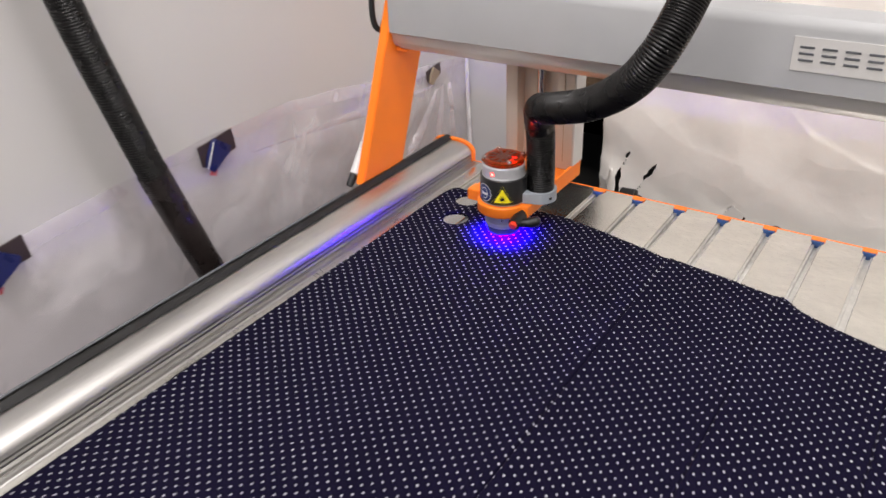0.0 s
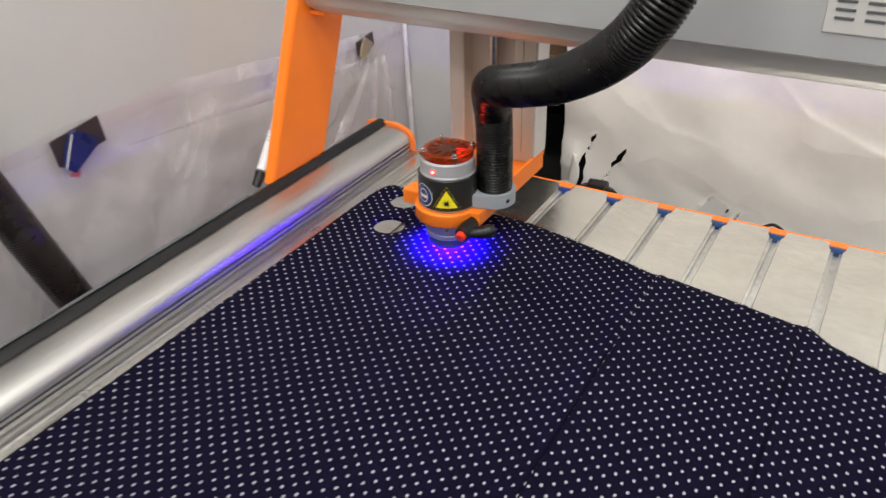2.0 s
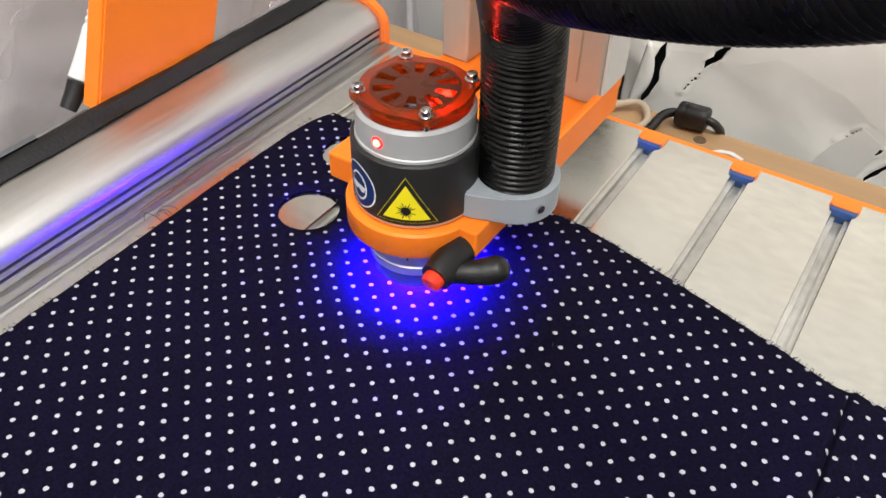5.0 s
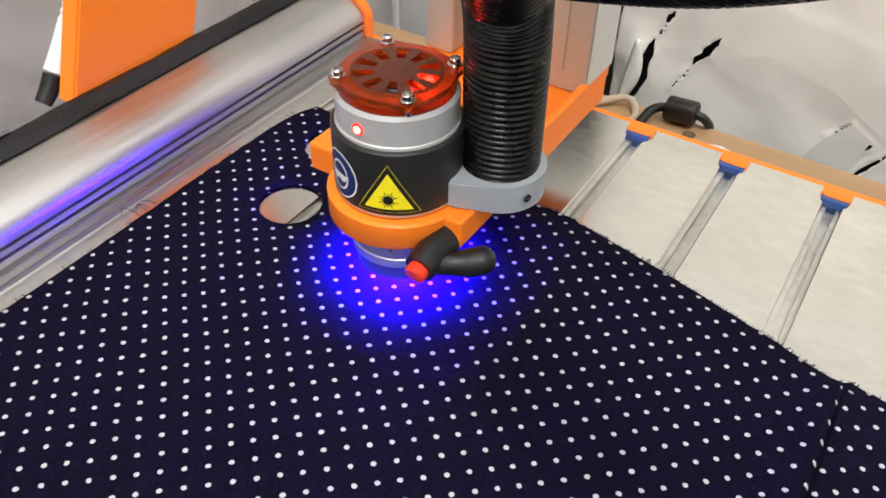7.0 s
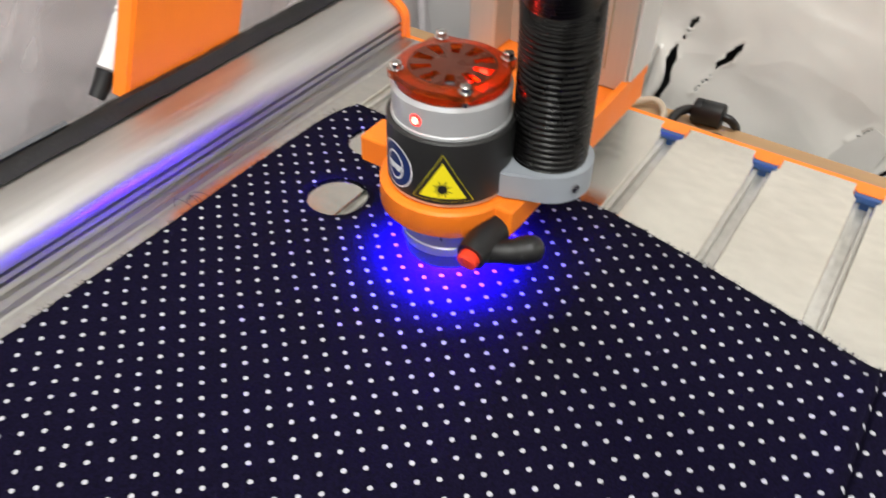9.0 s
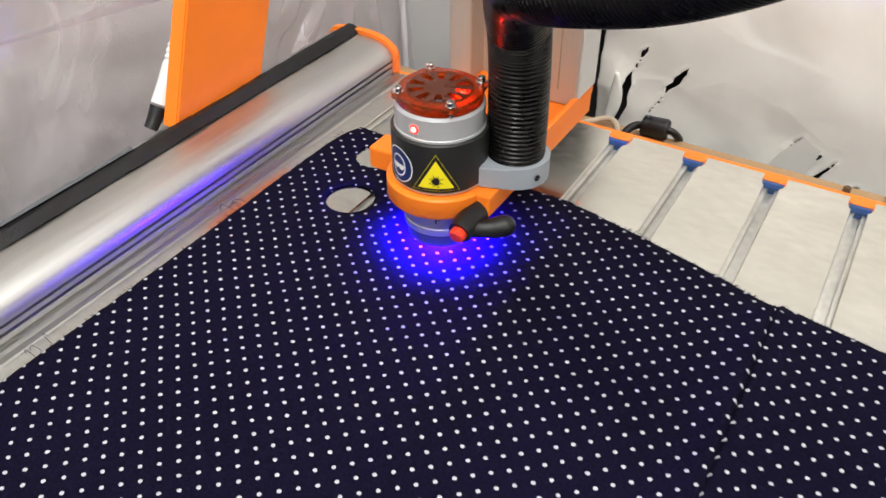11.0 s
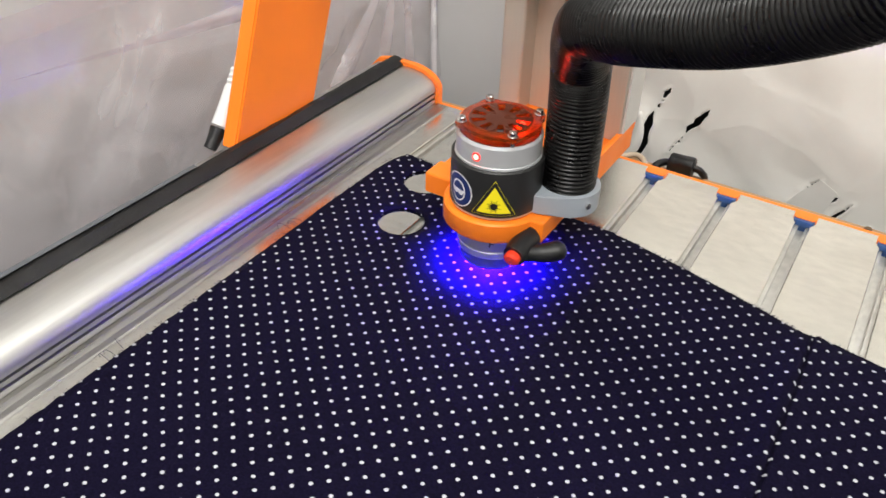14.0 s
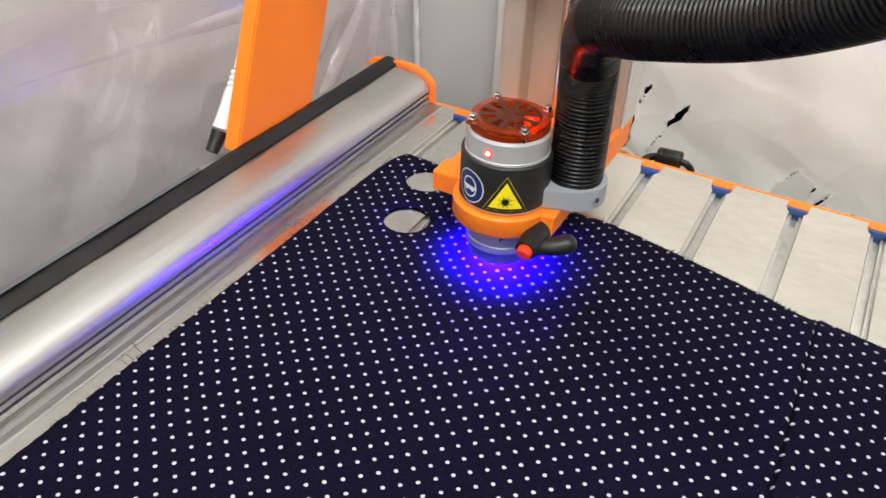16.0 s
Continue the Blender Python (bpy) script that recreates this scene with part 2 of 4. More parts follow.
def dotted_cloth():
    """Navy cotton with white dots printed on a diagonal grid; fine weave as bump."""
    m = bpy.data.materials.new("navy_polka_dot_cotton")
    m.use_nodes = True
    nt = m.node_tree
    b = nt.nodes["Principled BSDF"]
    b.inputs["Roughness"].default_value = 0.95
    b.inputs["Specular IOR Level"].default_value = 0.06
    tc = nt.nodes.new("ShaderNodeTexCoord")
    wob = nt.nodes.new("ShaderNodeTexNoise")
    wob.inputs["Scale"].default_value, wob.inputs["Detail"].default_value = 22, 2
    nt.links.new(tc.outputs["Object"], wob.inputs["Vector"])
    wsub = nt.nodes.new("ShaderNodeVectorMath")
    wsub.operation = "SUBTRACT"
    wsub.inputs[1].default_value = (0.5, 0.5, 0.5)
    nt.links.new(wob.outputs["Color"], wsub.inputs[0])
    wsc = nt.nodes.new("ShaderNodeVectorMath")
    wsc.operation = "SCALE"
    wsc.inputs["Scale"].default_value = 0.0028
    nt.links.new(wsub.outputs[0], wsc.inputs[0])
    p = nt.nodes.new("ShaderNodeVectorMath")
    p.operation = "ADD"
    nt.links.new(tc.outputs["Object"], p.inputs[0])
    nt.links.new(wsc.outputs[0], p.inputs[1])
    o = nt.nodes.new("ShaderNodeVectorMath")
    o.operation = "SUBTRACT"
    o.inputs[1].default_value = (-0.09699, -0.21396, 0)
    nt.links.new(p.outputs[0], o.inputs[0])
    # the fold takes up a little cloth, so the print is shifted beyond it
    sx = nt.nodes.new("ShaderNodeSeparateXYZ")
    nt.links.new(tc.outputs["Object"], sx.inputs[0])
    past = nt.nodes.new("ShaderNodeMath")
    past.operation = "GREATER_THAN"
    past.inputs[1].default_value = 0.139
    nt.links.new(sx.outputs[0], past.inputs[0])
    jump = nt.nodes.new("ShaderNodeVectorMath")
    jump.operation = "SCALE"
    jump.inputs[0].default_value = (-0.00283, 0.00335, 0)
    nt.links.new(past.outputs[0], jump.inputs["Scale"])
    o2 = nt.nodes.new("ShaderNodeVectorMath")
    o2.operation = "SUBTRACT"
    nt.links.new(o.outputs[0], o2.inputs[0])
    nt.links.new(jump.outputs[0], o2.inputs[1])
    o = o2
    # grid vectors u and v, and their inverse
    ux, uy, vx, vy = 0.006128, 0.005466, 0.005885, -0.005692
    det = ux * vy - uy * vx
    fr = []
    for cx, cy in ((vy / det, -vx / det), (-uy / det, ux / det)):
        d = nt.nodes.new("ShaderNodeVectorMath")
        d.operation = "DOT_PRODUCT"
        d.inputs[1].default_value = (cx, cy, 0)
        nt.links.new(o.outputs[0], d.inputs[0])
        rd = nt.nodes.new("ShaderNodeMath")
        rd.operation = "ROUND"
        nt.links.new(d.outputs["Value"], rd.inputs[0])
        sb = nt.nodes.new("ShaderNodeMath")
        sb.operation = "SUBTRACT"
        nt.links.new(d.outputs["Value"], sb.inputs[0])
        nt.links.new(rd.outputs[0], sb.inputs[1])
        fr.append(sb)
    sq = []
    for s in fr:
        q = nt.nodes.new("ShaderNodeMath")
        q.operation = "MULTIPLY"
        nt.links.new(s.outputs[0], q.inputs[0])
        nt.links.new(s.outputs[0], q.inputs[1])
        sq.append(q)
    ad = nt.nodes.new("ShaderNodeMath")
    ad.operation = "ADD"
    nt.links.new(sq[0].outputs[0], ad.inputs[0])
    nt.links.new(sq[1].outputs[0], ad.inputs[1])
    rt = nt.nodes.new("ShaderNodeMath")
    rt.operation = "SQRT"
    nt.links.new(ad.outputs[0], rt.inputs[0])
    edge = nt.nodes.new("ShaderNodeTexNoise")
    edge.inputs["Scale"].default_value, edge.inputs["Detail"].default_value = 1100, 3
    nt.links.new(tc.outputs["Object"], edge.inputs["Vector"])
    ed = nt.nodes.new("ShaderNodeMath")
    ed.operation = "MULTIPLY_ADD"
    ed.inputs[1].default_value, ed.inputs[2].default_value = 0.09, -0.045
    nt.links.new(edge.outputs[0], ed.inputs[0])
    ra = nt.nodes.new("ShaderNodeMath")
    ra.operation = "ADD"
    nt.links.new(rt.outputs[0], ra.inputs[0])
    nt.links.new(ed.outputs[0], ra.inputs[1])
    mask = nt.nodes.new("ShaderNodeMapRange")
    mask.inputs[1].default_value, mask.inputs[2].default_value = 0.108, 0.137
    mask.inputs[3].default_value, mask.inputs[4].default_value = 1, 0
    nt.links.new(ra.outputs[0], mask.inputs[0])
    big = nt.nodes.new("ShaderNodeTexNoise")
    big.inputs["Scale"].default_value, big.inputs["Detail"].default_value = 9, 5
    nt.links.new(tc.outputs["Object"], big.inputs["Vector"])
    navy = nt.nodes.new("ShaderNodeMix")
    navy.data_type = "RGBA"
    navy.inputs["A"].default_value, navy.inputs["B"].default_value = (0.0036, 0.0027, 0.0105, 1), (0.0056, 0.0042, 0.0165, 1)
    nt.links.new(big.outputs[0], navy.inputs["Factor"])
    mix = nt.nodes.new("ShaderNodeMix")
    mix.data_type = "RGBA"
    mix.inputs["B"].default_value = (0.46, 0.46, 0.505, 1)
    grain = nt.nodes.new("ShaderNodeTexNoise")
    grain.inputs["Scale"].default_value, grain.inputs["Detail"].default_value = 750, 3
    nt.links.new(tc.outputs["Object"], grain.inputs["Vector"])
    gr = nt.nodes.new("ShaderNodeMapRange")
    gr.inputs[1].default_value, gr.inputs[2].default_value = 0.32, 0.68
    gr.inputs[3].default_value, gr.inputs[4].default_value = 0.6, 1.4
    nt.links.new(grain.outputs[0], gr.inputs[0])
    gm = nt.nodes.new("ShaderNodeVectorMath")
    gm.operation = "SCALE"
    nt.links.new(navy.outputs["Result"], gm.inputs[0])
    nt.links.new(gr.outputs[0], gm.inputs["Scale"])
    nt.links.new(gm.outputs[0], mix.inputs["A"])
    nt.links.new(mask.outputs[0], mix.inputs["Factor"])
    nt.links.new(mix.outputs["Result"], b.inputs["Base Color"])
    wv = nt.nodes.new("ShaderNodeTexNoise")
    wv.inputs["Scale"].default_value, wv.inputs["Detail"].default_value = 1400, 2
    nt.links.new(tc.outputs["Object"], wv.inputs["Vector"])
    bp = nt.nodes.new("ShaderNodeBump")
    bp.inputs["Strength"].default_value, bp.inputs["Distance"].default_value = 0.35, 0.0006
    nt.links.new(wv.outputs[0], bp.inputs["Height"])
    nt.links.new(bp.outputs[0], b.inputs["Normal"])
    return m


FAN = fan_plastic()
FAN_DARK = material("smoky_orange_plastic", (0.085, 0.020, 0.010), 0.3, vary=0.2, spec=0.3)
FAN_RED = material("orange_red_plastic", (0.80, 0.13, 0.02), 0.35, vary=0.12)
FILM = plastic_film()
CLOTH = dotted_cloth()


# ---- mesh helpers ----
def part(name, bm, mat, parent=None, label="", smooth=None):
    if smooth is not None:
        for f in bm.faces:
            f.smooth = True
    bmesh.ops.recalc_face_normals(bm, faces=bm.faces[:])
    me = bpy.data.meshes.new(name)
    bm.to_mesh(me)
    bm.free()
    me.materials.append(mat)
    if smooth is not None:
        me.set_sharp_from_angle(angle=radians(smooth))
    ob = new(name, me)
    if parent is not None:
        ob.parent = parent
    if label:
        tagged(ob, label)
    return ob


def empty(name, x, y, z, label, category, group="", kind=""):
    ob = new(name)
    ob.location = (x, y, z)
    ob.empty_display_size = 0.02
    return tagged(ob, label, category, group, kind)


def box(x0, x1, y0, y1, z0, z1, bevel=0.0, bm=None, seg=2):
    bm = bm or bmesh.new()
    r = bmesh.ops.create_cube(bm, size=1, matrix=Matrix.LocRotScale(((x0 + x1) / 2, (y0 + y1) / 2, (z0 + z1) / 2), None, (x1 - x0, y1 - y0, z1 - z0)))
    if bevel:
        es = list({e for v in r["verts"] for e in v.link_edges})
        bmesh.ops.bevel(bm, geom=es, offset=bevel, segments=seg, affect="EDGES", profile=0.5)
    return bm


def lathe(profile, n=64, bm=None, cx=0.0, cy=0.0):
    """Solid of revolution about z from (radius, z) points, closed at both ends."""
    bm = bm or bmesh.new()
    rings = []
    for r, z in profile:
        rings.append([bm.verts.new((cx + r * math.cos(2 * math.pi * k / n), cy + r * math.sin(2 * math.pi * k / n), z)) for k in range(n)])
    for a, b in zip(rings, rings[1:]):
        for k in range(n):
            bm.faces.new((a[k], a[(k + 1) % n], b[(k + 1) % n], b[k]))
    bm.faces.new(rings[0][::-1])
    bm.faces.new(rings[-1])
    return bm


def prism(outline, axis, lo, hi, bm=None):
    """Extrude a closed 2D outline along x, y or z. The outline gives the other two coordinates in order."""
    bm = bm or bmesh.new()

    def put(a, b, c):
        return {"x": (c, a, b), "y": (a, c, b), "z": (a, b, c)}[axis]

    v0 = [bm.verts.new(put(a, b, lo)) for a, b in outline]
    v1 = [bm.verts.new(put(a, b, hi)) for a, b in outline]
    n = len(outline)
    for k in range(n):
        bm.faces.new((v0[k], v0[(k + 1) % n], v1[(k + 1) % n], v1[k]))
    bm.faces.new(v0[::-1])
    bm.faces.new(v1)
    return bm


def spline(pts, step):
    """Points at even steps along a smooth curve through pts."""
    pts = [Vector(p) for p in pts]
    ext = [pts[0] * 2 - pts[1], *pts, pts[-1] * 2 - pts[-2]]
    fine = []
    for i in range(len(pts) - 1):
        a, b, c, d = ext[i:i + 4]
        for k in range(60):
            t = k / 60
            fine.append(0.5 * (2 * b + (c - a) * t + (2 * a - 5 * b + 4 * c - d) * t * t + (3 * b - a - 3 * c + d) * t ** 3))
    fine.append(pts[-1])
    out, need = [fine[0]], step
    for p, q in zip(fine, fine[1:]):
        seg = (q - p).length
        pos = 0.0
        while seg - pos >= need:
            pos += need
            out.append(p.lerp(q, pos / seg))
            need = step
        need -= seg - pos
    return out


def sweep(pts, radius, n=20, bm=None, caps=True):
    """Tube along points; radius is a number or a function of the index."""
    bm = bm or bmesh.new()
    rings, up = [], None
    for i, p in enumerate(pts):
        d = (pts[min(i + 1, len(pts) - 1)] - pts[max(i - 1, 0)]).normalized()
        if up is None:
            up = d.orthogonal().normalized()
        up = (up - d * up.dot(d)).normalized()
        side = d.cross(up)
        r = radius(i) if callable(radius) else radius
        rings.append([bm.verts.new(p + (up * math.cos(2 * math.pi * k / n) + side * math.sin(2 * math.pi * k / n)) * r) for k in range(n)])
    for a, b in zip(rings, rings[1:]):
        for k in range(n):
            bm.faces.new((a[k], a[(k + 1) % n], b[(k + 1) % n], b[k]))
    if caps:
        bm.faces.new(rings[0][::-1])
        bm.faces.new(rings[-1])
    return bm


def rod(a, b, r, n=20, bm=None, r2=None):
    a, b = Vector(a), Vector(b)
    return sweep([a, b], lambda i: r if i == 0 or r2 is None else r2, n, bm)


def ribbed(pts, r, pitch, depth):
    """Corrugated hose: four rings to each rib."""
    path = spline(pts, pitch / 4)
    return sweep(path, lambda i: r - depth * (0, 0.25, 1, 0.25)[i % 4], 28)


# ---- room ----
tagged(part("floor", box(-0.9, 1.7, -2.3, 1.0, -0.36, -0.30), FLOOR), "floor under the machine, coloured dark for the shade behind the screen", "floor", kind="structure")
tagged(part("ceiling", box(-0.9, 1.7, -2.3, 1.0, 2.30, 2.38), CEIL), "plain white ceiling", "ceiling", kind="structure")
tagged(part("wall_west", box(-0.44, -0.385, -2.3, 0.36, -0.30, 2.30), WALL), "smooth white board wall beside the machine", "wall", kind="structure")
tagged(part("wall_east", box(1.6, 1.7, -2.3, 1.0, -0.30, 2.30), WALL), "plain white wall", "wall", kind="structure")
tagged(part("wall_south", box(-0.9, 1.6, -2.3, -2.2, -0.30, 2.30), WALL), "plain white wall", "wall", kind="structure")
tagged(part("wall_north", box(-0.9, 1.6, 0.9, 1.0, -0.30, 2.30), DARK), "back wall behind the enclosure, painted black for the lack of light there", "wall", kind="structure")
bm = box(-0.385, -0.262, 0.30, 0.325, -0.30, 2.30)
tagged(part("wall_panel", bm, PANEL), "grey-white upright panel in the corner", "panel", kind="structure")
tagged(part("wall_lintel", box(-0.262, 1.6, 0.40, 0.43, 0.34, 2.30), WALL), "white board above the paper screen", "wall", kind="structure")
# ragged panel edge and post beside the dark opening
tagged(part("trim", box(-0.266, -0.25, 0.285, 0.325, -0.30, 2.30, 0.003), PALE_GREY), "worn pale post at the panel edge", "post", kind="structure")


# housing for an assumed lamp that is never in view
def assumed_ceiling_lamp(x, y):
    lamp = empty("assumed_ceiling_lamp", x, y, 2.30, "assumed white rectangular ceiling lamp, out of view", "lamp", "ceiling lamps")
    part("housing", box(-0.62, 0.62, -0.27, 0.27, -0.025, 0, 0.004), WHITE_PLASTIC, lamp)


assumed_ceiling_lamp(0.50, -0.45)
assumed_ceiling_lamp(0.6, -1.6)

# dark shelf seen in the opening
tagged(part("shelf", box(-0.36, -0.10, 0.45, 0.75, -0.035, -0.012, 0.002), DARK_WOOD), "brown chipboard shelf in the dark opening", "shelf", kind="structure")


# ---- paper screen with tears ----
def near_slit(x, z):
    """Signed distance beyond the edge of the nearest torn slit, and the way across it."""
    best = (1.0, 0.0, 0.0)
    for x0, z0, x1, z1, w in TEARS:
        dx, dz = x1 - x0, z1 - z0
        l = math.hypot(dx, dz)
        s = ((x - x0) * dx + (z - z0) * dz) / (l * l)
        if 0 < s < 1:
            off = ((x - x0) * dz - (z - z0) * dx) / l
            mid = 0.5 * w * noise.noise((s * 5, x0 * 40, 3))
            off -= mid
            gap = abs(off) - w * math.sin(math.pi * s) ** 0.8 * (0.85 + 0.35 * noise.noise((s * 9, z0 * 50, 1)))
            if gap < best[0]:
                sg = 1 if off > 0 else -1
                best = (gap, sg * dz / l, -sg * dx / l)
    return best


TEARS = [(-0.124, -0.206, -0.109, -0.128, 0.0085), (-0.109, -0.128, -0.098, -0.106, 0.0008), (-0.103, -0.110, -0.094, -0.094, 0.0030), (-0.068, -0.146, -0.045, -0.109, 0.0046),
         (-0.086, -0.182, -0.066, -0.146, 0.0009), (0.060, -0.209, 0.080, -0.172, 0.0010), (0.072, -0.178, 0.094, -0.152, 0.0008), (0.094, -0.190, 0.116, -0.168, 0.0030),
         (0.104, -0.214, 0.132, -0.172, 0.0022), (0.140, -0.212, 0.160, -0.196, 0.004), (0.19, -0.215, 0.215, -0.206, 0.003)]


FOLDS = [(0.144, 0.031, 0.187, -0.010, 0.011, 0.0010), (0.187, -0.010, 0.277, -0.049, 0.045, 0.0011), (0.277, -0.049, 0.42, -0.085, 0.05, 0.0010),
         (-0.026, -0.030, 0.012, -0.067, 0.035, 0.0007), (0.012, -0.067, 0.085, -0.078, 0.040, 0.0007), (0.111, 0.023, 0.134, 0.012, 0.012, 0.0004),
         (-0.105, 0.06, -0.095, -0.07, 0.03, 0.0006), (0.30, 0.02, 0.34, -0.20, 0.05, 0.0007), (0.46, 0.05, 0.50, -0.18, 0.05, 0.0010)]


def paper_screen():
    bm = bmesh.new()
    x0, x1, z0, z1, h = -0.152, 1.05, -0.30, 0.42, 0.0029
    nx, nz = int((x1 - x0) / h), int((z1 - z0) / h)
    grid = {}
    for i in range(nx + 1):
        for k in range(nz + 1):
            x, z = x0 + i * h, z0 + k * h
            edge = 0.004 * noise.noise((3.1, z * 9, 0)) + 0.0015 * noise.noise((7, z * 60, 0))
            xx = x + edge * max(0, 1 - i / 44)
            y = 0.371 + 0.012 * noise.noise((x * 3.5, z * 3.5, 4)) + 0.004 * noise.noise((x * 11 + z * 7, z * 12, 9))
            y += 0.010 * max(0, 1 - i / 17) ** 2
            # folds: sharp on one side, sloping away on the other
            for cx, cz, ax, az, w, d in FOLDS:
                ux, uz = ax - cx, az - cz
                l = math.hypot(ux, uz)
                s = ((x - cx) * ux + (z - cz) * uz) / (l * l)
                off = ((x - cx) * uz - (z - cz) * ux) / l
                fade = math.exp(-(max(0, -s, s - 1) * l / 0.02) ** 2)
                y -= 1.25 * d * fade * (math.exp(-off / w) if off > 0 else math.exp(off / 0.006))
            y -= 0.005 * math.exp(-(((x + 0.128) / 0.014) ** 2 + ((z + 0.16) / 0.045) ** 2))
            gap, wx, wz = near_slit(x, z)
            if abs(gap) < h * 0.8:
                xx, z = xx - wx * gap, z - wz * gap
                y -= 0.0015
            grid[i, k] = bm.verts.new((xx, y, z))
    for i in range(nx):
        for k in range(nz):
            q = (grid[i, k], grid[i + 1, k], grid[i + 1, k + 1], grid[i, k + 1])
            if near_slit(sum(v.co.x for v in q) / 4, sum(v.co.z for v in q) / 4)[0] > -0.0001:
                bm.faces.new(q)
    loose = [v for v in bm.verts if not v.link_faces]
    bmesh.ops.delete(bm, geom=loose, context="VERTS")
    screen = empty("paper_screen", 0.3, 0.371, -0.30, "white paper screen with creases and torn black slits", "screen")
    ob = part("sheet", bm, PAPER, screen, "", 60)
    ob.modifiers.new("thickness", "SOLIDIFY").thickness = 0.0006
    ob.matrix_parent_inverse = Matrix.Translation((-0.3, -0.371, 0.30))
    # curled flap beside the large tear
    bm = bmesh.new()
    rows = []
    for k in range(15):
        t = k / 14
        z = -0.205 + 0.075 * t
        w = 0.017 * math.sin(math.pi * (0.12 + 0.8 * t))
        rows.append([bm.verts.new((-0.137 + 0.010 * t + w * u, 0.3655 - 0.0035 * math.sin(math.pi * u) - 0.002 * u, z)) for u in (0, 0.2, 0.4, 0.6, 0.8, 1)])
    for a, b in zip(rows, rows[1:]):
        for u in range(5):
            bm.faces.new((a[u], a[u + 1], b[u + 1], b[u]))
    ob = part("torn_flap", bm, PAPER, screen, "curled paper flap", 180)
    ob.modifiers.new("thickness", "SOLIDIFY").thickness = 0.0006
    ob.matrix_parent_inverse = Matrix.Translation((-0.3, -0.371, 0.30))
    # grey repair patch
    bm = prism([(0.056, -0.212), (0.072, -0.178), (0.092, -0.153), (0.113, -0.164), (0.107, -0.186), (0.098, -0.216)], "y", 0.3625, 0.3630)
    part("patch", bm, PATCH, screen, "grey tape patch").matrix_parent_inverse = Matrix.Translation((-0.3, -0.371, 0.30))


paper_screen()


# ---- plastic sheet on the west wall, its tape clips, and the hose in front of it ----
def film_top(y):
    pts = [(-1.4, 0.055), (-0.60, 0.085), (-0.40, 0.100), (-0.30, 0.108), (-0.15, 0.108), (0.05, 0.082), (0.26, 0.062), (0.30, 0.06)]
    for (a, za), (b, zb) in zip(pts, pts[1:]):
        if y <= b:
            t = (y - a) / (b - a)
            return za + (zb - za) * t
    return pts[-1][1]


def film_bulge(y, z):
    """The film is pressed back behind the hose, so the hose shows dark."""
    return -0.014 * math.exp(-((y + 0.392 - 0.26 * (0.09 - z)) / 0.040) ** 2)


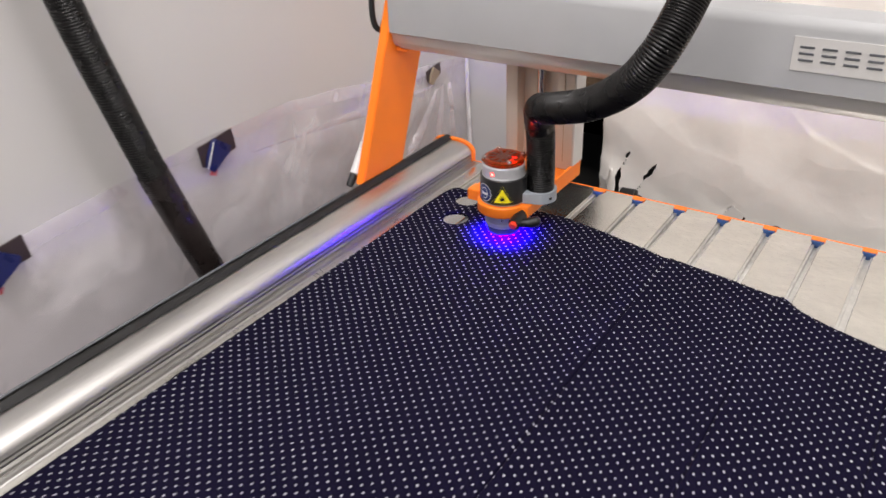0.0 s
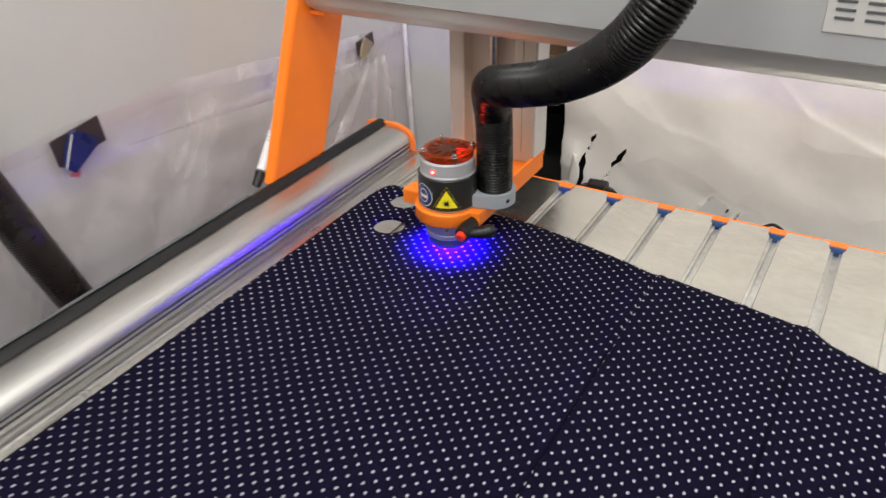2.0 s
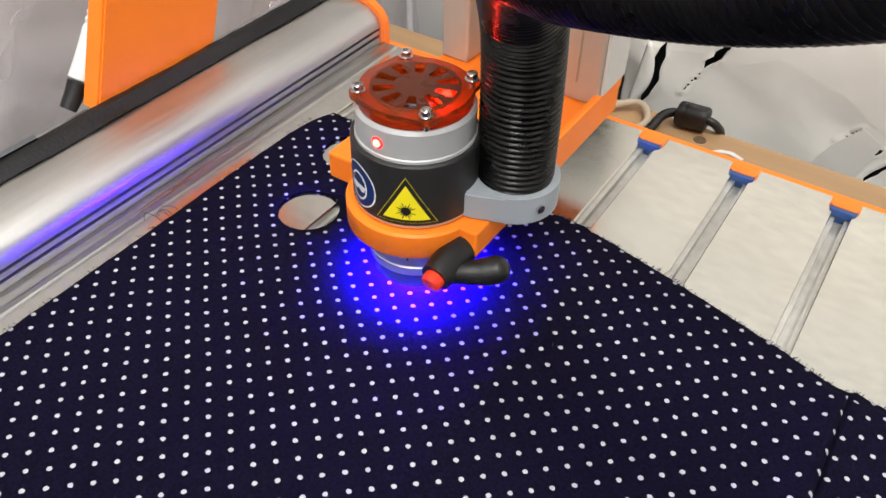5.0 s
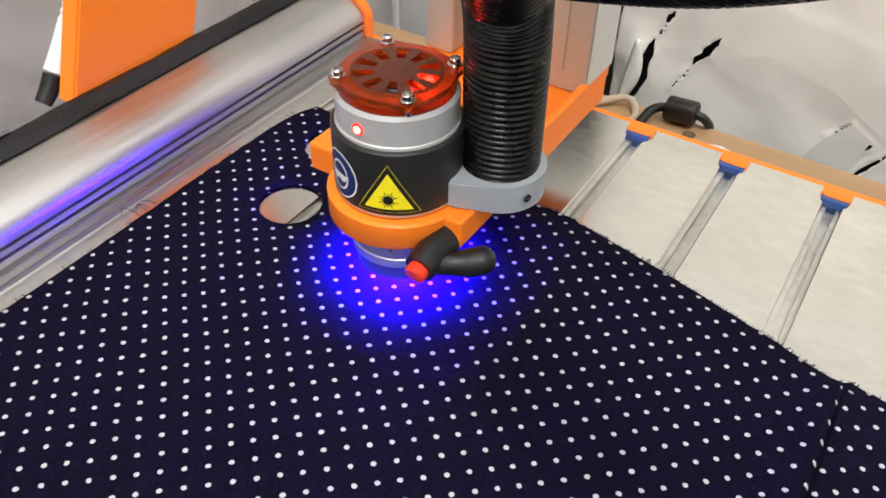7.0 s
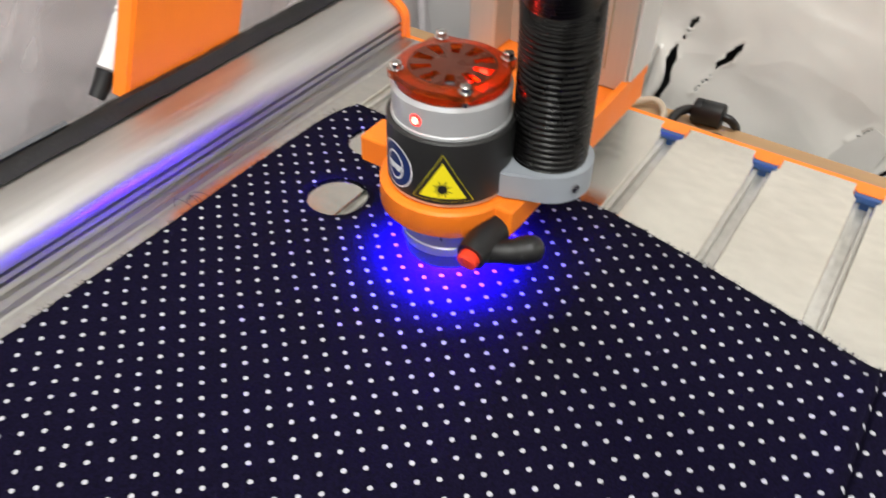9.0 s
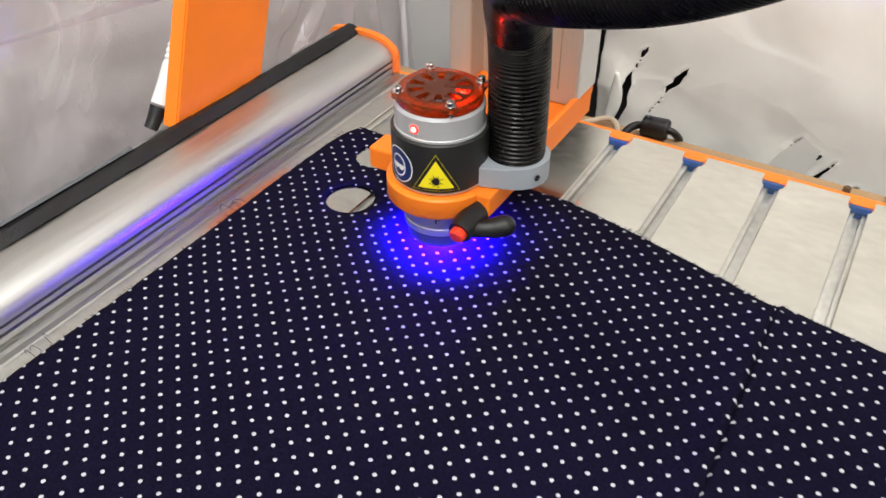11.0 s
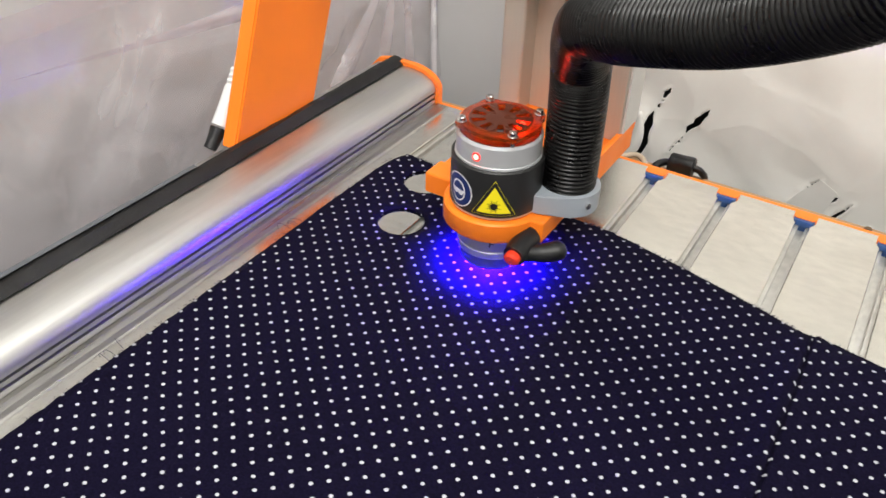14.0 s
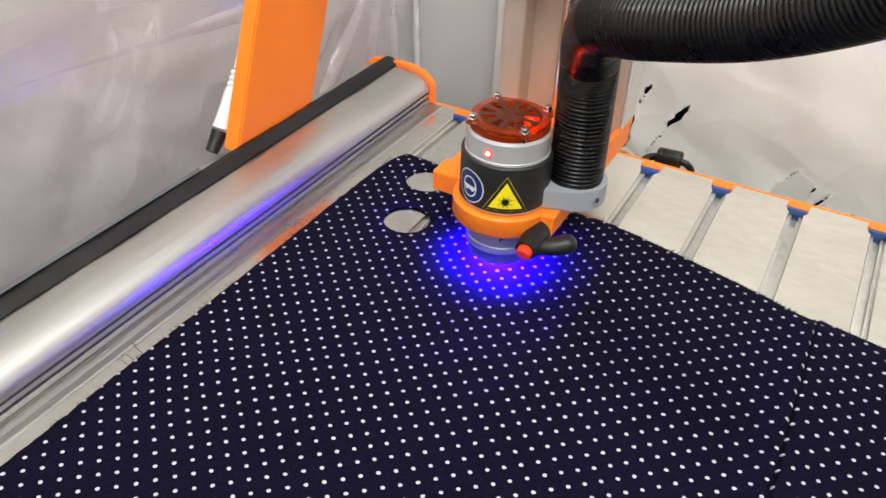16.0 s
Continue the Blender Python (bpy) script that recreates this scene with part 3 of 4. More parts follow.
def plastic_sheet():
    bm = bmesh.new()
    ny, nz = 220, 80
    rows = []
    for i in range(ny + 1):
        y = -1.4 + 1.69 * i / ny
        top = film_top(y) + 0.004 * noise.noise((y * 9, 0, 2))
        row = []
        for k in range(nz + 1):
            s = k / nz
            z = top - s * (top + 0.28)
            x = -0.3815 + 0.010 * min(1, s * 6) + 0.016 * s
            x += (0.010 * noise.noise((y * 6 + z * 3.5, z * 5, 1)) + 0.006 * noise.noise((y * 17 - z * 14, z * 9, 5))) * min(1, s * 6)
            # folds that fan out from the clips
            for cy in (-0.29, -0.575, 0.05):
                d = y - cy - 0.35 * (top - z)
                x += 0.007 * math.exp(-(d / 0.012) ** 2) * min(1, s * 8) * math.exp(-s * 2)
            x += film_bulge(y, z)
            x += (0.010 * abs(noise.noise((y * 9 + z * 11, z * 12 - y * 5, 11))) + 0.004 * abs(noise.noise((y * 30 - z * 24, z * 22 + y * 12, 17)))) * min(1, s * 6)
            row.append(bm.verts.new((max(x, -0.3835), y, z)))
        rows.append(row)
    for a, b in zip(rows, rows[1:]):
        for k in range(nz):
            bm.faces.new((a[k], b[k], b[k + 1], a[k + 1]))
    ob = part("plastic_sheet", bm, FILM, None, "", 180)
    tagged(ob, "clear crinkled plastic sheet taped to the white wall", "plastic sheet")
    # folded hem along the upper edge
    bm = bmesh.new()
    prev = None
    for i in range(ny + 1):
        y = -1.4 + 1.69 * i / ny
        top = film_top(y) + 0.004 * noise.noise((y * 9, 0, 2))
        drop = 0.016 + 0.010 * noise.noise((y * 5, 3, 2))
        cur = [bm.verts.new((-0.3782 + film_bulge(y, top - drop * a) + 0.003 * a + 0.002 * noise.noise((y * 12, a, 6)), y, top + 0.0015 - drop * a)) for a in (0, 0.33, 0.66, 1)]
        if prev:
            for a in range(3):
                bm.faces.new((prev[a], cur[a], cur[a + 1], prev[a + 1]))
        prev = cur
    part("hem", bm, FILM, ob, "", 180)
    # tucks where the sheet lies double, strips overlaid to darken the shaded folds
    for tuck in (((-0.262, 0.084), (-0.05, 0.0745), (0.155, 0.052), (-0.05, 0.060)),
                 ((0.158, 0.050), (0.166, 0.047), (0.145, -0.10), (0.112, -0.10)),
                 ((0.176, 0.046), (0.184, 0.046), (0.205, -0.10), (0.182, -0.10)),
                 ((0.140, 0.045), (0.150, 0.046), (0.040, -0.10), (-0.025, -0.10))):
        bm = bmesh.new()
        (ay, az), (by, bz), (cy, cz), (dy, dz) = tuck
        rows = []
        for k in range(13):
            t = k / 12
            row = []
            for u in (0, 0.5, 1):
                y = (ay + (dy - ay) * t) * (1 - u) + (by + (cy - by) * t) * u
                z = (az + (dz - az) * t) * (1 - u) + (bz + (cz - bz) * t) * u
                y += 0.004 * noise.noise((t * 4, u * 2, ay * 50))
                row.append(bm.verts.new((-0.343 + 0.004 * math.sin(math.pi * u) + 0.002 * noise.noise((t * 6, u, az * 40)), y, z)))
            rows.append(row)
        for p, q in zip(rows, rows[1:]):
            for u in (0, 1):
                bm.faces.new((p[u], p[u + 1], q[u + 1], q[u]))
        part("tuck", bm, FILM, ob, "", 180).modifiers.new("thickness", "SOLIDIFY").thickness = 0.0006


plastic_sheet()


def tape_clip(y, z, tilt, main, flap, label, size=1.0):
    clip = empty("tape_patch", -0.374, y, z, label, "tape", "tape patches on the plastic sheet")
    clip.rotation_euler = (radians(tilt), 0, 0)
    clip.scale = (size, size, size)
    a = part("backing", box(-0.001, 0.001, -0.028, 0.028, -0.0135, 0.0135, 0.0005), main, clip)
    a.location.x = 0.001
    bm = prism([(-0.026, -0.014), (-0.019, 0.000), (-0.008, 0.013), (-0.002, 0.014), (0.016, -0.003), (0.012, -0.010), (-0.018, -0.023)], "x", 0.003, 0.008)
    part("flap", bm, flap, clip)
    if flap is CLIP_BLUE:
        part("edge", prism([(-0.022, -0.026), (-0.018, -0.020), (-0.010, -0.025), (-0.014, -0.031)], "x", 0.002, 0.004), RED_TAPE, clip)
        part("fold", rod((0.0085, -0.0262, -0.014), (0.0085, -0.0082, 0.013), 0.0006, 6), WHITE_PRINT, clip)


tape_clip(-0.291, 0.094, 7, TAPE, CLIP_BLUE, "dark brown tape patch with a folded blue flap")
tape_clip(-0.575, 0.079, 7, TAPE, CLIP_BLUE, "dark brown tape patch with a folded blue flap")
tape_clip(0.180, 0.058, 8, TAPE, TAN, "small brown tape patch with a tan flap", 0.72)

hang = empty("wall_hose", -0.343, -0.28, -0.295, "black ribbed hose hanging on the wall, lower end coloured brown for film over it", "hose")
for name, pts, r, depth, mat, label in (("upper_section", [(-0.345, -0.60, 0.95), (-0.345, -0.525, 0.62), (-0.345, -0.463, 0.32), (-0.343, -0.430, 0.19), (-0.343, -0.402, 0.092)], 0.0165, 0.0012, BLACK_HOSE, ""),
                                        ("film_toned_section", [(-0.343, -0.4085, 0.114), (-0.343, -0.402, 0.094), (-0.343, -0.362, -0.022), (-0.343, -0.325, -0.12), (-0.343, -0.28, -0.295)], 0.0174, 0.0005, FILM_TONED, "hose section coloured dark brown to stand for clear film over it")):
    part(name, ribbed(pts, r, 0.0032, depth), mat, hang, label, 60).matrix_parent_inverse = Matrix.Translation((0.343, 0.28, 0.295))
tagged(part("hanging_cable", sweep(spline([(-0.372, 0.288, 0.9), (-0.374, 0.287, 0.3), (-0.376, 0.288, 0.05), (-0.371, 0.287, -0.10), (-0.366, 0.286, -0.29)], 0.02), 0.0035, 10), WHITE_PRINT, None, "", 60), "thin white cable hanging in the corner", "cable")


# ---- machine bed ----
PITCH, SLOT = 0.054, 0.0046
BACK, FRONT = 0.0130, -1.30
bed = empty("machine_bed", 0.2, -0.6, -0.30, "aluminium machine bed with parallel clamping slots", "machine bed")


def at_bed(ob):
    ob.matrix_parent_inverse = Matrix.Translation((-0.2, 0.6, 0.30))
    return ob


at_bed(part("slot_floor", box(-0.194, 0.70, FRONT, BACK - 0.002, -0.022, -0.0085), ALU_SLOT, bed))
at_bed(part("frame", box(-0.185, 0.68, FRONT + 0.02, BACK - 0.01, -0.30, -0.0225), DARK_GREY, bed))
for i in range(-3, 13):
    x0, x1 = (i - 1) * PITCH + SLOT, i * PITCH - SLOT
    if i == -3:
        x0 = -0.1965
    o = at_bed(part("slat", box(x0, x1, FRONT, BACK, -0.0085, 0.0, 0.0005, seg=1), ALU_BED, bed))
    # narrow lips inside the slot
    if i > -3:
        at_bed(part("slot_lip", box(x0 - 0.0022, x0, FRONT, BACK - 0.003, -0.0085, -0.0042), ALU_SLOT, bed))
    at_bed(part("slot_lip", box(x1, x1 + 0.0022, FRONT, BACK - 0.003, -0.0085, -0.0042), ALU_SLOT, bed))
at_bed(part("end_strip", box(-0.197, 0.70, BACK + 0.0005, BACK + 0.0062, -0.060, -0.0015, 0.0008), ORANGE, bed, "orange painted end strip"))


def slot_plug(i):
    p = empty("slot_plug", i * PITCH, 0.004, 0, "orange and blue plastic plug in the slot end", "plug", "slot plugs")
    bm = prism([(-0.0076, 0.009), (-0.0076, 0.001), (-0.0056, -0.0012), (0.0056, -0.0012), (0.0076, 0.001), (0.0076, 0.009)], "z", -0.0012, 0.0016)
    part("cap", bm, ORANGE, p)
    bm = prism([(-0.0068, 0.0012), (-0.0068, -0.0024), (-0.0054, -0.0041), (0.0054, -0.0041), (0.0068, -0.0024), (0.0068, 0.0012)], "z", -0.0030, 0.0010)
    part("insert", bm, BLUE_PLASTIC, p)
    part("stem", box(-0.0043, 0.0043, -0.0015, 0.008, -0.0082, -0.0031), BLUE_PLASTIC, p)


for i in range(-3, 13):
    slot_plug(i)

# base board behind the bed
board = part("base_board", box(-0.32, 0.75, 0.030, 0.175, -0.105, -0.087, 0.0015), WOOD)
tagged(board, "pale wooden base board behind the machine bed", "board")
part("screw_hole", lathe([(0.0, -0.0012), (0.0025, -0.0012), (0.0038, 0.0003), (0.0048, 0.0005), (0.0050, 0.0)], 24), DARK_WOOD, board, "sunken brown screw").location = (-0.006, 0.156, -0.0869)
part("pale_chip", prism([(0.006, 0.146), (0.012, 0.152), (0.020, 0.154), (0.030, 0.150), (0.029, 0.147), (0.019, 0.150), (0.011, 0.147)], "z", -0.0869, -0.0862), WHITE_PRINT, board, "small pale chip")
for x in (-0.2, 0.2, 0.6):
    part("leg", box(x - 0.02, x + 0.02, 0.08, 0.12, -0.30, -0.105), WOOD, board)

fer = empty("ferrite_core", -0.018, 0.1685, -0.0870, "black ferrite core on a cable lying on the board", "cable")
part("core", sweep([Vector(p) for p in ((-0.0122, -0.001, 0.0100), (-0.0112, -0.001, 0.0100), (-0.0065, -0.0005, 0.0100), (-0.006, -0.0005, 0.0100), (-0.0055, -0.0005, 0.0100), (0.0098, 0.001, 0.0100), (0.0110, 0.001, 0.0100))], lambda i: (0.0086, 0.0096, 0.0098, 0.0092, 0.0098, 0.0098, 0.0088)[i], 28), BLACK_PLASTIC, fer, "", 40)
part("cable", sweep(spline([(-0.0105, -0.001, 0.0100), (-0.0165, -0.005, 0.0105), (-0.0210, -0.014, 0.0095), (-0.0235, -0.028, 0.0050), (-0.026, -0.05, 0.0037), (-0.03, -0.10, 0.0037)], 0.003), 0.0037, 12), BLACK_PLASTIC, fer, "", 60)
part("lead", sweep(spline([(0.0100, 0.001, 0.0100), (0.0155, 0.001, 0.0095), (0.0195, 0.003, 0.0055), (0.0212, 0.010, -0.004), (0.0215, 0.0112, -0.03), (0.0215, 0.0112, -0.10)], 0.003), 0.0034, 12), BLACK_PLASTIC, fer, "", 60)
tagged(part("coiled_cord", sweep(spline([(-0.085, 0.150, -0.083), (-0.062, 0.168, -0.080), (-0.048, 0.150, -0.083), (-0.060, 0.128, -0.083), (-0.09, 0.118, -0.083)], 0.004), 0.0030, 10), CREAM, None, "", 60), "pale cord lying on the wooden board", "cord")


lead = sweep(spline([(0.180, 0.166, -0.0850), (0.187, 0.168, -0.0805), (0.196, 0.169, -0.0765), (0.206, 0.166, -0.0790), (0.214, 0.161, -0.0850)], 0.003), 0.0019, 10)
tagged(part("thin_cable", lead, BLACK_PLASTIC, None, "", 60), "thin black cable arched over the wooden board", "cable")
peg = lathe([(0.0030, -0.0870), (0.0034, -0.0862), (0.0032, -0.0790), (0.0026, -0.0782)], 20, None, 0.150, 0.158)
tagged(part("wooden_peg", peg, DARK_WOOD, None, "", 40), "short dark brown wooden peg on the board", "peg")

# ---- west guide rail ----
rail = empty("guide_rail", -0.235, -0.6, -0.30, "brushed aluminium guide rail with grooves and a black seal", "guide rail")
GX = -0.1975


def rail_outline(grow=0.0):
    pts = [(GX + grow, -0.010)]
    if not grow:
        for z, half in ((-0.0010, 0.0013), (0.0052, 0.0010), (0.0100, 0.0009)):
            pts += [(GX, z - half), (GX - 0.0060, z - half * 0.9), (GX - 0.0060, z + half * 0.9), (GX, z + half)]
    for k in range(13):
        a = radians(90 * k / 12)
        pts.append((GX - 0.026 + (0.026 + grow) * math.cos(a), 0.0125 + (0.0135 + grow) * math.sin(a)))
    pts += [(-0.244, 0.0262 + grow), (-0.256, 0.0235 + grow), (-0.266 - grow, 0.012), (-0.266 - grow, -0.010)]
    return pts


def at_rail(ob):
    ob.matrix_parent_inverse = Matrix.Translation((0.235, 0.6, 0.30))
    return ob


RAIL_END = 0.0105
at_rail(part("profile", prism(rail_outline(), "y", FRONT, RAIL_END), ALU_RAIL, rail, "", 25))
at_rail(part("end_cap", prism(rail_outline(0.0032), "y", RAIL_END + 0.0004, RAIL_END + 0.006), ORANGE, rail, "orange end cap", 25))


def worn_strip(outline, y0, y1, step, wear):
    """Strip along y whose section wavers a little, as worn rubber does."""
    bm = bmesh.new()
    n = int((y1 - y0) / step)
    rings = []
    for k in range(n + 1):
        y = y0 + (y1 - y0) * k / n
        rings.append([bm.verts.new((x + wear * noise.noise((y * 22, j * 3.7, 1)) + 0.4 * wear * noise.noise((y * 90, j * 2.3, 5)), y,
                                    z + (0 if z < 0.0265 else wear * noise.noise((y * 26, j * 1.9, 8)) + 0.5 * wear * noise.noise((y * 110, j, 3))))) for j, (x, z) in enumerate(outline)])
    m = len(outline)
    for p, q in zip(rings, rings[1:]):
        for j in range(m):
            bm.faces.new((p[j], p[(j + 1) % m], q[(j + 1) % m], q[j]))
    bm.faces.new(rings[0][::-1])
    bm.faces.new(rings[-1])
    return bm


at_rail(part("seal", worn_strip([(-0.2320, 0.0262), (-0.2302, 0.0272), (-0.2340, 0.0292), (-0.2375, 0.0314), (-0.2425, 0.0312), (-0.2465, 0.0262)], FRONT, RAIL_END + 0.0045, 0.004, 0.0009), BLACK_RUBBER, rail, "worn black rubber seal strip", 40))
at_rail(part("seal_edge", prism([(-0.2424, 0.0314), (-0.2404, 0.0328), (-0.2434, 0.0334), (-0.2466, 0.0300), (-0.2475, 0.0262), (-0.2466, 0.0262)], "y", FRONT, -0.215), DARK_GREY, rail, "thin grey edge strip"))
at_rail(part("foot", box(-0.264, -0.20, FRONT, RAIL_END, -0.30, -0.0103), DARK_GREY, rail))
at_rail(part("ledge", prism([(-0.1972, -0.0085), (-0.1972, 0.0004), (-0.1935, 0.0012), (-0.1895, 0.0004), (-0.1885, 0.0012), (-0.1845, 0.0012), (-0.1835, 0.0004), (-0.1832, 0.0)], "y", FRONT, RAIL_END), ALU_LEDGE, rail))


# ---- cloth ----
HOLES = [(-0.1202, -0.1546, 0.0158), (-0.1340, -0.1030, 0.0155)]
TOP = [(-0.30, -0.075), (-0.165, -0.0765), (-0.10, -0.083), (-0.04, -0.0865), (0.0, -0.0865), (0.054, -0.0985), (0.112, -0.1135), (0.135, -0.1215), (0.142, -0.119), (0.20, -0.129),
       (0.258, -0.141), (0.266, -0.139), (0.285, -0.1555), (0.315, -0.169), (0.367, -0.185), (0.45, -0.215), (0.70, -0.30)]


def cloth_top(x):
    for (a, ya), (b, yb) in zip(TOP, TOP[1:]):
        if x <= b:
            return ya + (yb - ya) * (x - a) / (b - a) + 0.0008 * noise.noise((x * 160, 0, 0))
    return -0.3


def cloth_height(x, y):
    z = 0.0012 + 0.0007 * (1 + noise.noise((x * 14, y * 14, 3))) + 0.0004 * (1 + noise.noise((x * 45, y * 45, 8)))
    for cx, slope, h, w in ((0.139, 0.0, 0.0030, 0.011), (0.262, 0.0, 0.0028, 0.012), (0.378, 0.0, 0.0030, 0.012), (0.015, 0.02, 0.0008, 0.012)):
        d = x - cx - slope * (y + 0.2)
        z += h * (math.exp(-(d / w) ** 2) - (0.85 * math.exp(-(d / 0.0012) ** 2) if h > 0.001 else 0))
    # it lies flat round the cut-outs and near its back edge
    near = min(min(math.hypot(x - cx, y - cy) - r for cx, cy, r in HOLES), (cloth_top(x) - y) * 1.5)
    flat = min(1.0, max(0.0, near / 0.018))
    z = 0.0007 + (z - 0.0007) * (0.15 + 0.85 * flat * flat * (3 - 2 * flat))
    # soft diagonal pucker
    d = (x + 0.13) * 0.72 + (y + 0.62) * 0.69
    z += 0.0012 * math.exp(-(d / 0.006) ** 2) * math.exp(-((x - 0.02) / 0.12) ** 2)
    return z


def cloth():
    bm = bmesh.new()
    h, x0, x1, y1 = 0.0045, -0.1725, 0.55, -1.25
    xs = [x0 + i * h for i in range(int((x1 - x0) / h) + 1)]
    for cx in (0.139, 0.262, 0.378):
        xs = [x for x in xs if not cx - 0.003 < x < cx + 0.004] + [cx - 0.0026, cx - 0.0017, cx - 0.0011, cx - 0.0005, cx, cx + 0.0005, cx + 0.0011, cx + 0.0017, cx + 0.0026]
    xs.sort()
    nx, ny = len(xs) - 1, 260
    cols = []
    for i in range(nx + 1):
        x = xs[i]
        top = cloth_top(x)
        col = []
        for k in range(ny + 1):
            y = top - k * h if k < 240 else top - 240 * h - (k - 240) * 0.006
            xx = x
            if i == 0:
                xx += 0.0016 * noise.noise((y * 9, 1, 0)) + 0.0007 * noise.noise((y * 140, 1, 0)) + (0.006 * max(0, 1 - k / 8) ** 2)
            for cx, cy, r in HOLES:
                d = math.hypot(xx - cx, y - cy)
                if abs(d - r) < h * 0.75 and d > 0:
                    xx, y = cx + (xx - cx) * r / d, cy + (y - cy) * r / d
            col.append(bm.verts.new((xx, y, cloth_height(xx, y))))
        cols.append(col)
    for a, b in zip(cols, cols[1:]):
        for k in range(ny):
            q = (a[k], b[k], b[k + 1], a[k + 1])
            c = sum((v.co for v in q), Vector()) / 4
            if all(math.hypot(c.x - cx, c.y - cy) > r - 0.0005 for cx, cy, r in HOLES):
                bm.faces.new(q)
    bmesh.ops.delete(bm, geom=[v for v in bm.verts if not v.link_faces], context="VERTS")
    ob = part("dotted_cloth", bm, CLOTH, None, "", 180)
    ob.modifiers.new("thickness", "SOLIDIFY").thickness = 0.0005
    tagged(ob, "navy blue cotton cloth with white dots and two round cut-outs", "cloth")
    # frayed edge
    bm = bmesh.new()
    rnd = random.Random(5)
    for k in range(1300):
        if k % 5:
            x = rnd.uniform(-0.16, 0.52)
            p = Vector((x, cloth_top(x) - 0.0004, cloth_height(x, cloth_top(x))))
            d = Vector((rnd.gauss(0.35, 0.35), 1, rnd.uniform(-0.02, 0.22)))
            l = rnd.uniform(0.0008, 0.0024) + 0.0022 * max(0, noise.noise((x * 30, 4, 1)))
        else:
            y = rnd.uniform(-0.85, -0.09)
            p = Vector((x0, y, 0.002))
            d = Vector((-1, rnd.uniform(-0.8, 0.8), rnd.uniform(-0.05, 0.2)))
            l = rnd.uniform(0.0010, 0.0030)
        sweep([p, p + d.normalized() * l * 0.5 + Vector((0, 0, 0.0002)), p + d.normalized() * l], 0.00013, 4, bm)
    for (lx, ly), n in (((-0.174, -0.198), 4), ((-0.173, -0.345), 3), ((-0.173, -0.475), 4), ((-0.173, -0.52), 3)):
        for k in range(n):
            a = Vector((lx, ly + rnd.uniform(-0.006, 0.006), 0.002))
            w, s = rnd.uniform(0.003, 0.0085), rnd.uniform(-0.006, 0.006)
            sweep(spline([a, a + Vector((-w * 0.6, s * 0.3, 0.002)), a + Vector((-w, s, 0.003)), a + Vector((-w * 0.7, s * 2, 0.001))], 0.001), 0.00016, 5, bm)
    tagged(part("loose_threads", bm, THREAD, ob, "frayed navy threads"), kind="stuff")


cloth()


# ---- gantry ----
GY = 0.046
gantry = empty("gantry", -0.25, -0.18 + GY, 0.026, "gantry with an orange leaning side plate and grey beam", "gantry")


def at_gantry(ob):
    ob.matrix_parent_inverse = Matrix.Translation((0.25, 0.18, -0.026))  # parts are modelled at their own place, the gantry slides them by GY
    return ob


def lean(y, z):
    return y + 0.40 * (z - 0.027)


bm = prism([(-0.224, 0.0265), (-0.139, 0.0265), (lean(-0.139, 0.29), 0.29), (lean(-0.224, 0.29), 0.29)], "x", -0.256, -0.243)
bmesh.ops.bevel(bm, geom=bm.edges[:], offset=0.0012, segments=2, affect="EDGES")
at_gantry(part("side_plate", bm, ORANGE, gantry, "orange leaning side plate", 30))
beam = [(-0.150, 0.205), (-0.150, 0.262)]
beam += [(-0.150 + 0.012 * (1 - math.cos(radians(a))), 0.262 + 0.012 * math.sin(radians(a))) for a in (30, 60, 90)]
beam += [(-0.104, 0.274), (-0.104, 0.184), (-0.132, 0.184)]
beam += [(-0.132 - 0.012 * math.sin(radians(a)), 0.197 - 0.013 * math.cos(radians(a))) for a in (15, 35, 55, 75)]
beam += [(-0.1455, 0.2025)]
body = at_gantry(part("beam", prism(beam, "x", -0.2428, 0.70), GREY_PAINT, gantry, "grey painted beam", 30))
body.data.materials.append(LIP)
for f in body.data.polygons:
    if f.center.z < 0.2045 and abs(f.normal.x) < 0.5:
        f.material_index = 1
at_gantry(part("lip", prism([(-0.1440, 0.1905), (-0.1405, 0.1850), (-0.1345, 0.1822), (-0.104, 0.1822), (-0.104, 0.1838), (-0.132, 0.1838), (-0.1395, 0.188)], "x", -0.235, 0.70), LIP, gantry, "bare metal lower lip of the beam", 30))
sign = at_gantry(part("name_plate", box(0.226, 0.46, -0.1512, -0.1503, 0.224, 0.256, 0.0003), PALE_GREY, gantry, "light name plate with dark lettering bars"))
for k in range(9):
    x = 0.232 + k * 0.0195
    for z in (0.2335, 0.2395, 0.2455):
        at_gantry(part("letter_bar", box(x, x + 0.013, -0.1519, -0.1513, z, z + 0.0022, 0.0002), DARK_GREY, gantry))
# orange tab added to stand for the orange light on the beam's underside
at_gantry(part("orange_light_tab", box(-0.2425, -0.226, -0.138, -0.112, 0.1795, 0.1836, 0.0008), ORANGE, gantry))
at_gantry(part("cable_loop", sweep(spline([(-0.262, -0.135, 0.32), (-0.266, -0.150, 0.25), (-0.264, -0.152, 0.215), (-0.258, -0.146, 0.205), (-0.2575, -0.14, 0.215)], 0.004), 0.0038, 10), BLACK_PLASTIC, gantry, "black cable loop", 60))

